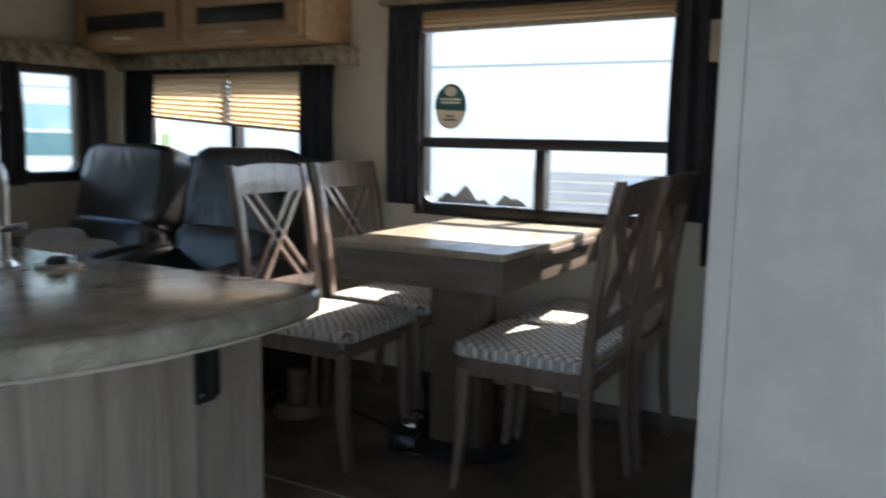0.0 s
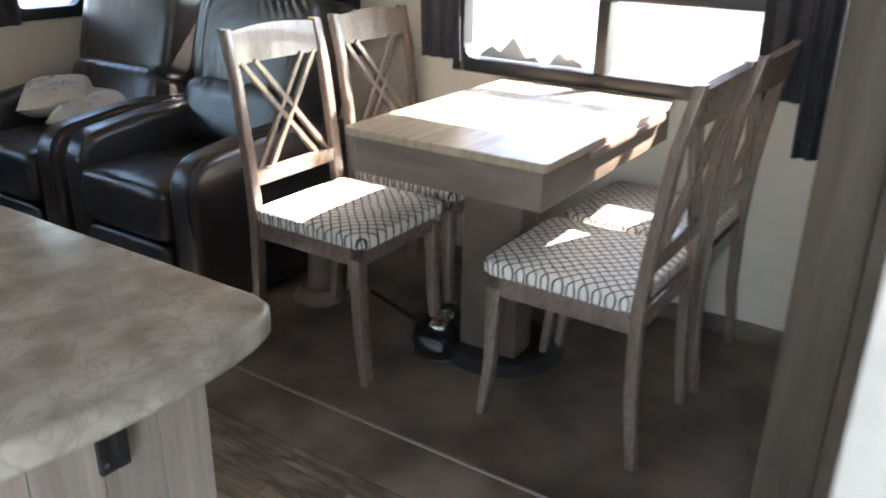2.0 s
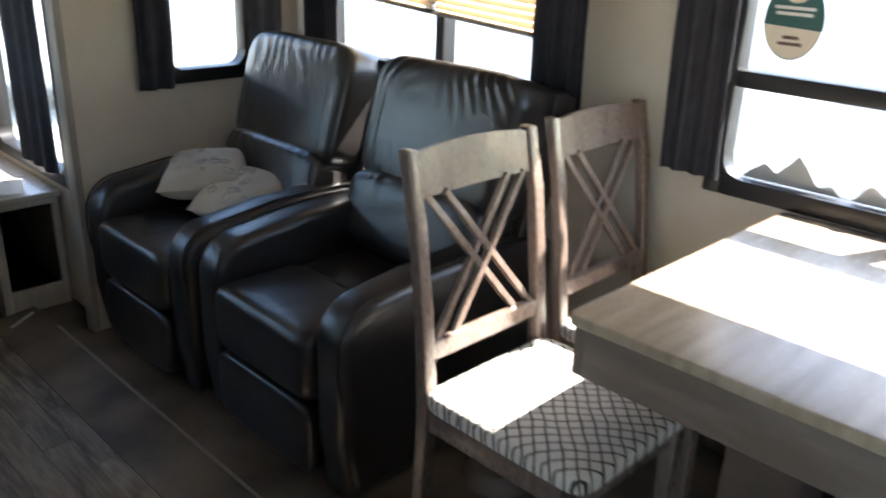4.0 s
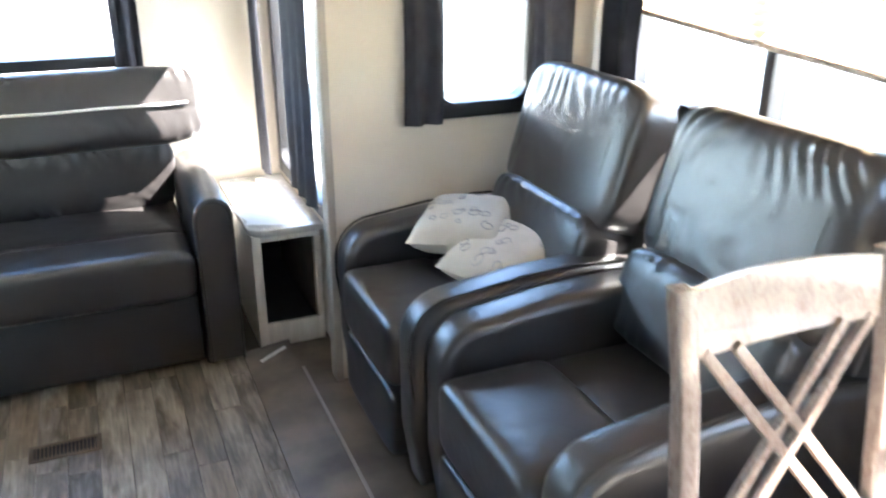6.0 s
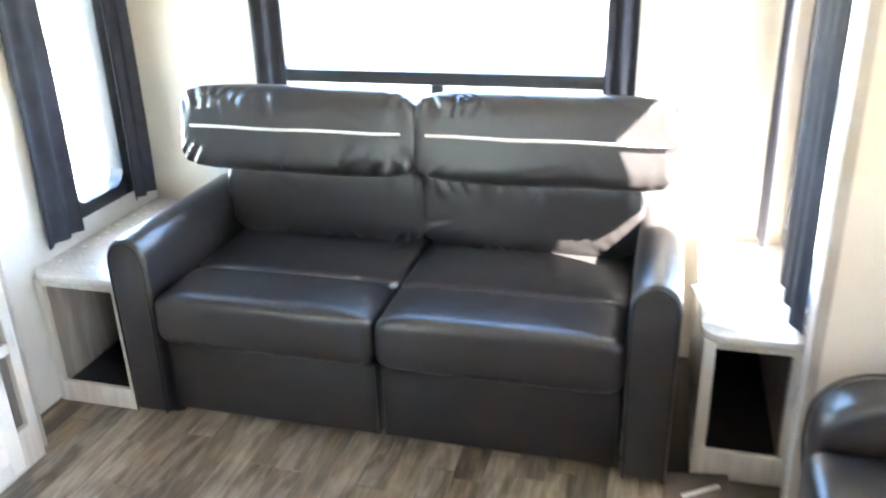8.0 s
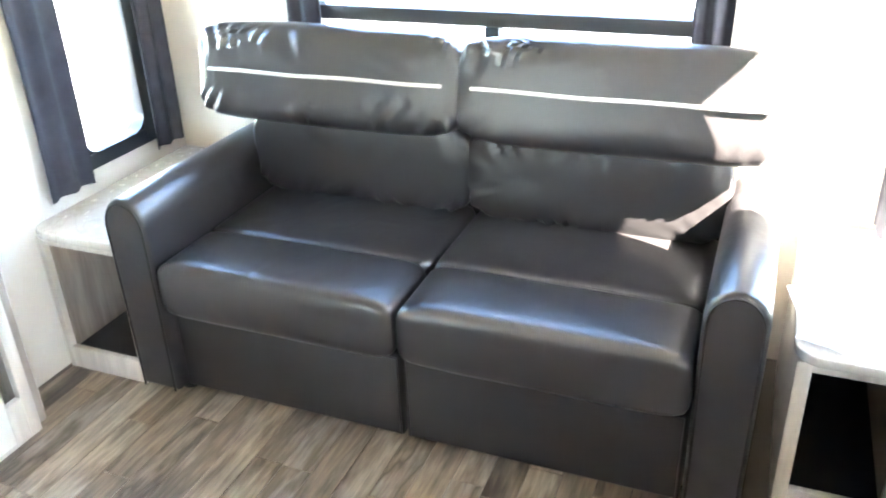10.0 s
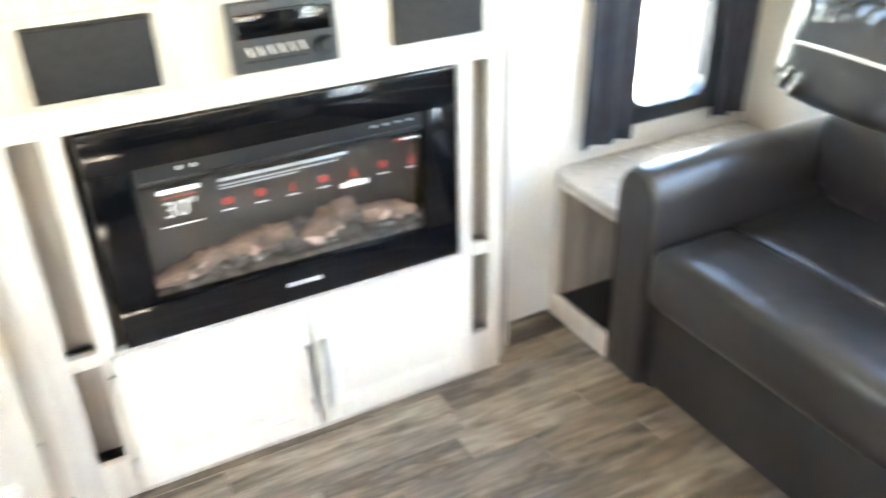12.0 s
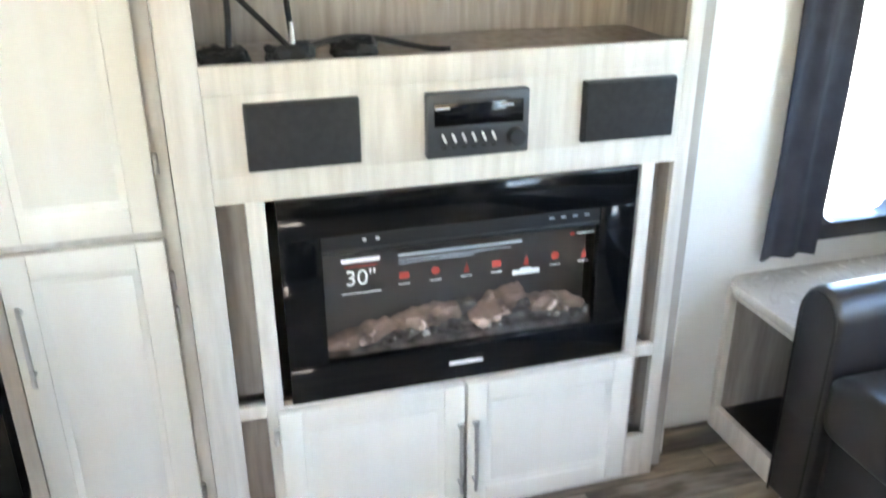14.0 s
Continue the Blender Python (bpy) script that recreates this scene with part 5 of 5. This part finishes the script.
fc = thing("kitchen_faucet", pose(0.66, 1.02, 0.858), "tall chrome spring-neck kitchen faucet on the island", "faucet")
bm = bmesh.new()
cyl(bm, (0, 0, 0), (0, 0, 0.012), 0.032, 0.028, 24)
cyl(bm, (0, 0, 0.012), (0, 0, 0.17), 0.021, n=20)
cyl(bm, (0, 0, 0.17), (0, 0, 0.20), 0.021, 0.014, n=20)
part("body", bm, CHROME, fc)
bm = bmesh.new()
cyl(bm, (0, 0, 0.20), (0, 0, 0.40), 0.010, n=14)
sweep(bm, [(-0.075 + 0.075 * math.cos(radians(a)), 0, 0.40 + 0.075 * math.sin(radians(a))) for a in range(0, 181, 10)], 0.010, 12)
part("neck", bm, CHROME, fc)
bm = bmesh.new()
pts = []
for k in range(0, 400):
    s = k / 399
    if s < 0.5:
        c, ax = Vector((0, 0, 0.30 + 0.2 * s)), Vector((1, 0, 0))
    else:
        a = (s - 0.5) * 2 * math.pi
        c, ax = Vector((-0.075 + 0.075 * math.cos(a), 0, 0.40 + 0.075 * math.sin(a))), Vector((math.cos(a), 0, math.sin(a)))
    ph = s * 2 * math.pi * 34
    pts.append(c + (ax * math.cos(ph) + Vector((0, 1, 0)) * math.sin(ph)) * 0.015)
sweep(bm, pts, 0.0028, 6)
part("spring", bm, CHROME, fc)
bm = bmesh.new()
cyl(bm, (-0.15, 0, 0.40), (-0.15, 0, 0.27), 0.013, 0.017, n=18)
part("spray_head", bm, CHROME, fc)
bm = bmesh.new()
cyl(bm, (0, 0, 0.07), (0, -0.085, 0.085), 0.008, n=12)
part("lever", bm, CHROME, fc)
dp = thing("sink_drain_cover", pose(0.72, 0.93, 0.858), "small dark stopper with metal rim on the countertop", "sink stopper")
bm = bmesh.new()
cyl(bm, (0, 0, 0), (0, 0, 0.006), 0.045, 0.04, 24)
part("rim", bm, STEEL, dp)
bm = bmesh.new()
cyl(bm, (0, 0, 0.006), (0, 0, 0.018), 0.022, 0.018, 20)
part("knob", bm, BLACK, dp)

# ---- cabinets over the recliners ----
for k, (y0, y1) in enumerate(((1.66, 2.345), (2.35, 3.07))):
    uc = thing("wall_cabinet", Matrix.Identity(4), "maple overhead cabinet with a dark slotted door above the recliners", "cabinet", "overhead cabinets")
    part("body", bm_box(2.42, 2.735, y0, y1, 1.505, 1.97, bevel=0.004), MAPLE, uc)
    dz0, dz1 = 1.52, 1.74
    d = part("door", bm_box(2.404, 2.4195, y0 + 0.02, y1 - 0.02, dz0, 1.95, bevel=0.004), MAPLE, uc)
    for r in ((y0 + 0.02, y0 + 0.085, dz0, 1.95), (y1 - 0.085, y1 - 0.02, dz0, 1.95), (y0 + 0.085, y1 - 0.085, dz0, dz0 + 0.05), (y0 + 0.085, y1 - 0.085, 1.90, 1.95)):
        part("door_frame", bm_box(2.396, 2.4038, *r, bevel=0.003), MAPLE, d)
    part("dark_inset", bm_box(2.398, 2.4038, y0 + 0.10, y1 - 0.10, 1.585, 1.655, bevel=0.002), BLACK, d, "black inset slot")
    bm = bmesh.new()
    cyl(bm, (2.385, (y0 + y1) / 2 - 0.05, 1.545), (2.385, (y0 + y1) / 2 + 0.05, 1.545), 0.004, n=10)
    part("handle", bm, STEEL, d)

# ---- wall fittings ----
cp = thing("control_panel", pose(0.68, -0.424, 1.352), "small black thermostat on the grey partition", "thermostat")
part("plate", bm_box(-0.012, 0.0, -0.046, 0.046, -0.034, 0.034, bevel=0.003), BLACK, cp)
for k in range(4):
    part("switch", bm_box(-0.016, -0.0122, -0.036 + 0.020 * k, -0.024 + 0.020 * k, -0.024, -0.012, bevel=0.001), RADIO_GREY, cp)
lt = thing("door_latch", pose(0.68, -0.572, 0.95), "round black latch on the grey partition", "latch")
bm = bmesh.new()
cyl(bm, (0, 0, 0), (-0.008, 0, 0), 0.022, 0.019, 24)
part("rose", bm, BLACK, lt)
part("grip", bm_box(-0.02, -0.0085, -0.004, 0.004, -0.014, 0.014, bevel=0.002), BLACK, lt)
wb = thing("wall_bracket", pose(2.66, 0.075, 1.46), "small grey bracket block by the dinette window", "bracket")
part("block", bm_box(-0.02, 0.035, -0.035, 0.03, -0.07, 0.07, bevel=0.004), TRIM_GREY, wb)

# ---- entry steps, outdoors ----
es = thing("entry_steps", Matrix.Identity(4), "folding metal entry steps below the doorway", "steps")
for k in range(3):
    x1 = -0.58 - 0.24 * k
    part("tread", bm_box(x1 - 0.24, x1, -0.90, -0.14, -0.24 - 0.22 * k, -0.20 - 0.22 * k, bevel=0.006), BLACK, es)
for y in (-0.93, -0.14):
    bm = bmesh.new()
    prism(bm, [(-0.56, -0.08), (-0.58, -0.24), (-1.30, -0.95), (-1.22, -0.95), (-0.57, -0.30), (-0.565, -0.08)], y, y + 0.03, "y")
    part("stringer", bm, BLACK, es)

G = -0.95
bm = bmesh.new()
box(bm, -400, 400, -400, 400, G - 0.5, G)
solo("ground", bm, GRASS, "grassy lot around the trailer", kind="structure")
solo("pavement", bm_box(-14, 16, -18, 22, G, G + 0.02), GRAVEL, "pale gravel lot between the parked trailers", kind="structure")


def parked_trailer(m, L, W, H, label, panes=True, near=True):
    root = thing("parked_trailer", m, label, "trailer", "trailers parked outside")
    part("shell", bm_box(-W / 2, W / 2, -L / 2, L / 2, 0.55, H, bevel=0.10, seg=4), TRAILER, root)
    part("belt_line", bm_box(-W / 2 - 0.006, -W / 2 - 0.0005, -L / 2 + 0.2, L / 2 - 0.2, H - 0.42, H - 0.40), DECAL_GREY, root)
    for k in range(14 if near else 0):
        part("rib", bm_box(-W / 2 - 0.02, -W / 2 - 0.0005, -L / 2 + 0.15, -L / 2 + 2.9, 0.60 + 0.085 * k, 0.665 + 0.085 * k, bevel=0.01), RIB, root)
    for y in (L / 2 - 1.4, L / 2 - 3.4) if panes else ():
        w = part("window", bm_box(-W / 2 - 0.02, -W / 2 - 0.0005, y - 0.55, y + 0.55, 1.55, 2.25, bevel=0.02), FRAME_BLACK, root)
        part("pane", bm_box(-W / 2 - 0.024, -W / 2 - 0.021, y - 0.5, y + 0.5, 1.6, 2.2), TINT_BLUE, w, "blue-green tinted pane")
    if panes and not near:
        w = part("window", bm_box(-W / 2 - 0.02, -W / 2 - 0.0005, -2.9, -1.3, 1.66, 2.40, bevel=0.02), TRAILER, root, "wide two-part window in a white frame")
        part("pane", bm_box(-W / 2 - 0.024, -W / 2 - 0.021, -2.86, -1.34, 2.04, 2.37), TINT_PALE, w, "pale blue-green pane")
        part("pane", bm_box(-W / 2 - 0.024, -W / 2 - 0.021, -2.86, -1.34, 1.69, 2.0), TINT_BLUE, w, "blue-green tinted pane")
    for y in (-0.45, 0.45) if near else ():
        bm = bmesh.new()
        cyl(bm, (-W / 2 + 0.02, y, 0.36), (-W / 2 + 0.24, y, 0.36), 0.36, n=28)
        w = part("wheel", bm, BLACK, root)
        bm = bmesh.new()
        cyl(bm, (-W / 2 + 0.005, y, 0.36), (-W / 2 + 0.02, y, 0.36), 0.19, n=24)
        part("rim", bm, STEEL, w)
    part("chassis", bm_box(-W / 2 + 0.3, W / 2 - 0.3, -L / 2 + 0.1, L / 2 - 0.1, 0.36, 0.55), BLACK if near else TRAILER, root)


parked_trailer(pose(7.3, 2.9, G + 0.02), 7.2, 2.4, 3.05, "white travel trailer with ribbed grey siding parked beyond the window", False)
parked_trailer(pose(5.6, 11.5, G + 0.02, 0, 0, 60), 7.0, 2.4, 3.0, "white travel trailer with tinted windows parked behind", True, False)
parked_trailer(pose(-1.5, 13.0, G + 0.02, 0, 0, 90), 8.5, 2.4, 3.1, "white travel trailer parked behind the rear window", False, False)
parked_trailer(pose(-9.5, 6.5, G + 0.02, 0, 0, 180), 8.0, 2.4, 3.1, "white travel trailer parked on the door side")


def tree(m, h, seed):
    rnd = random.Random(seed)
    root = thing("tree", m, "leafy green tree beyond the parked trailers", "tree", "distant trees")
    bm = bmesh.new()
    cyl(bm, (0, 0, 0), (0.1, 0, h * 0.45), 0.22, 0.14, 12)
    tips = []
    for k in range(9):
        a = k * 2.4
        p = Vector((0.1, 0, h * rnd.uniform(0.25, 0.45)))
        q = p + Vector((math.cos(a) * h * 0.22, math.sin(a) * h * 0.22, h * rnd.uniform(0.12, 0.38)))
        cyl(bm, p, q, 0.08, 0.03, 8)
        tips.append(q)
    part("trunk", bm, BARK, root)
    vs, fs = [], []
    for q in tips:
        for k in range(260):
            d = Vector((rnd.gauss(0, 1), rnd.gauss(0, 1), rnd.gauss(0, 0.8))) * h * 0.085
            c = q + d
            u = Vector((rnd.gauss(0, 1), rnd.gauss(0, 1), rnd.gauss(0, 1))).normalized()
            w = u.orthogonal().normalized()
            s = rnd.uniform(0.10, 0.2)
            b = len(vs)
            vs += [c - u * s, c + w * s * 0.5, c + u * s, c - w * s * 0.5]
            fs.append((b, b + 1, b + 2, b + 3))
    me = bpy.data.meshes.new("crown")
    me.from_pydata(vs, [], fs)
    me.materials.append(LEAF)
    ob = new("crown", me)
    ob.parent = root


tree(pose(17, 10.5, G), 7.5, 3)
tree(pose(20, 4.0, G), 8.0, 4)
tree(pose(15, 22, G), 8.5, 5)

# ---- floor planks ----
random.seed(3)
PW = 0.086
LENGTHS = (0.36, 0.46, 0.58, 0.70)
cut = {}
rest = bmesh.new()
x = -1.0
while x < 1.47:
    w = min(PW, 1.474 - x)
    y = -2.2 - random.uniform(0, 0.4)
    while y < YR:
        L = random.choice(LENGTHS)
        a, b = max(y, -2.2), min(y + L, YR)
        if b - a > 0.03:
            if x > -0.42 and 0.9 < a < 3.5:
                key = (round(w, 3), round(b - a, 2))
                if key not in cut:
                    bm = bmesh.new()
                    box(bm, 0.0006, w - 0.0006, 0.0006, b - a - 0.0006, -0.004, 0.0, 0.0010, 1)
                    cut[key] = mesh_of(bm, "plank", PLANK)
                p = new("plank", cut[key])
                p.parent = floor
                p.location = (x, a, 0)
            else:
                box(rest, x + 0.0006, x + w - 0.0006, a + 0.0006, b - 0.0006, -0.004, 0.0)
        y += L
    x += PW
tagged(part("far_planks", rest, PLANK, floor), kind="stuff")
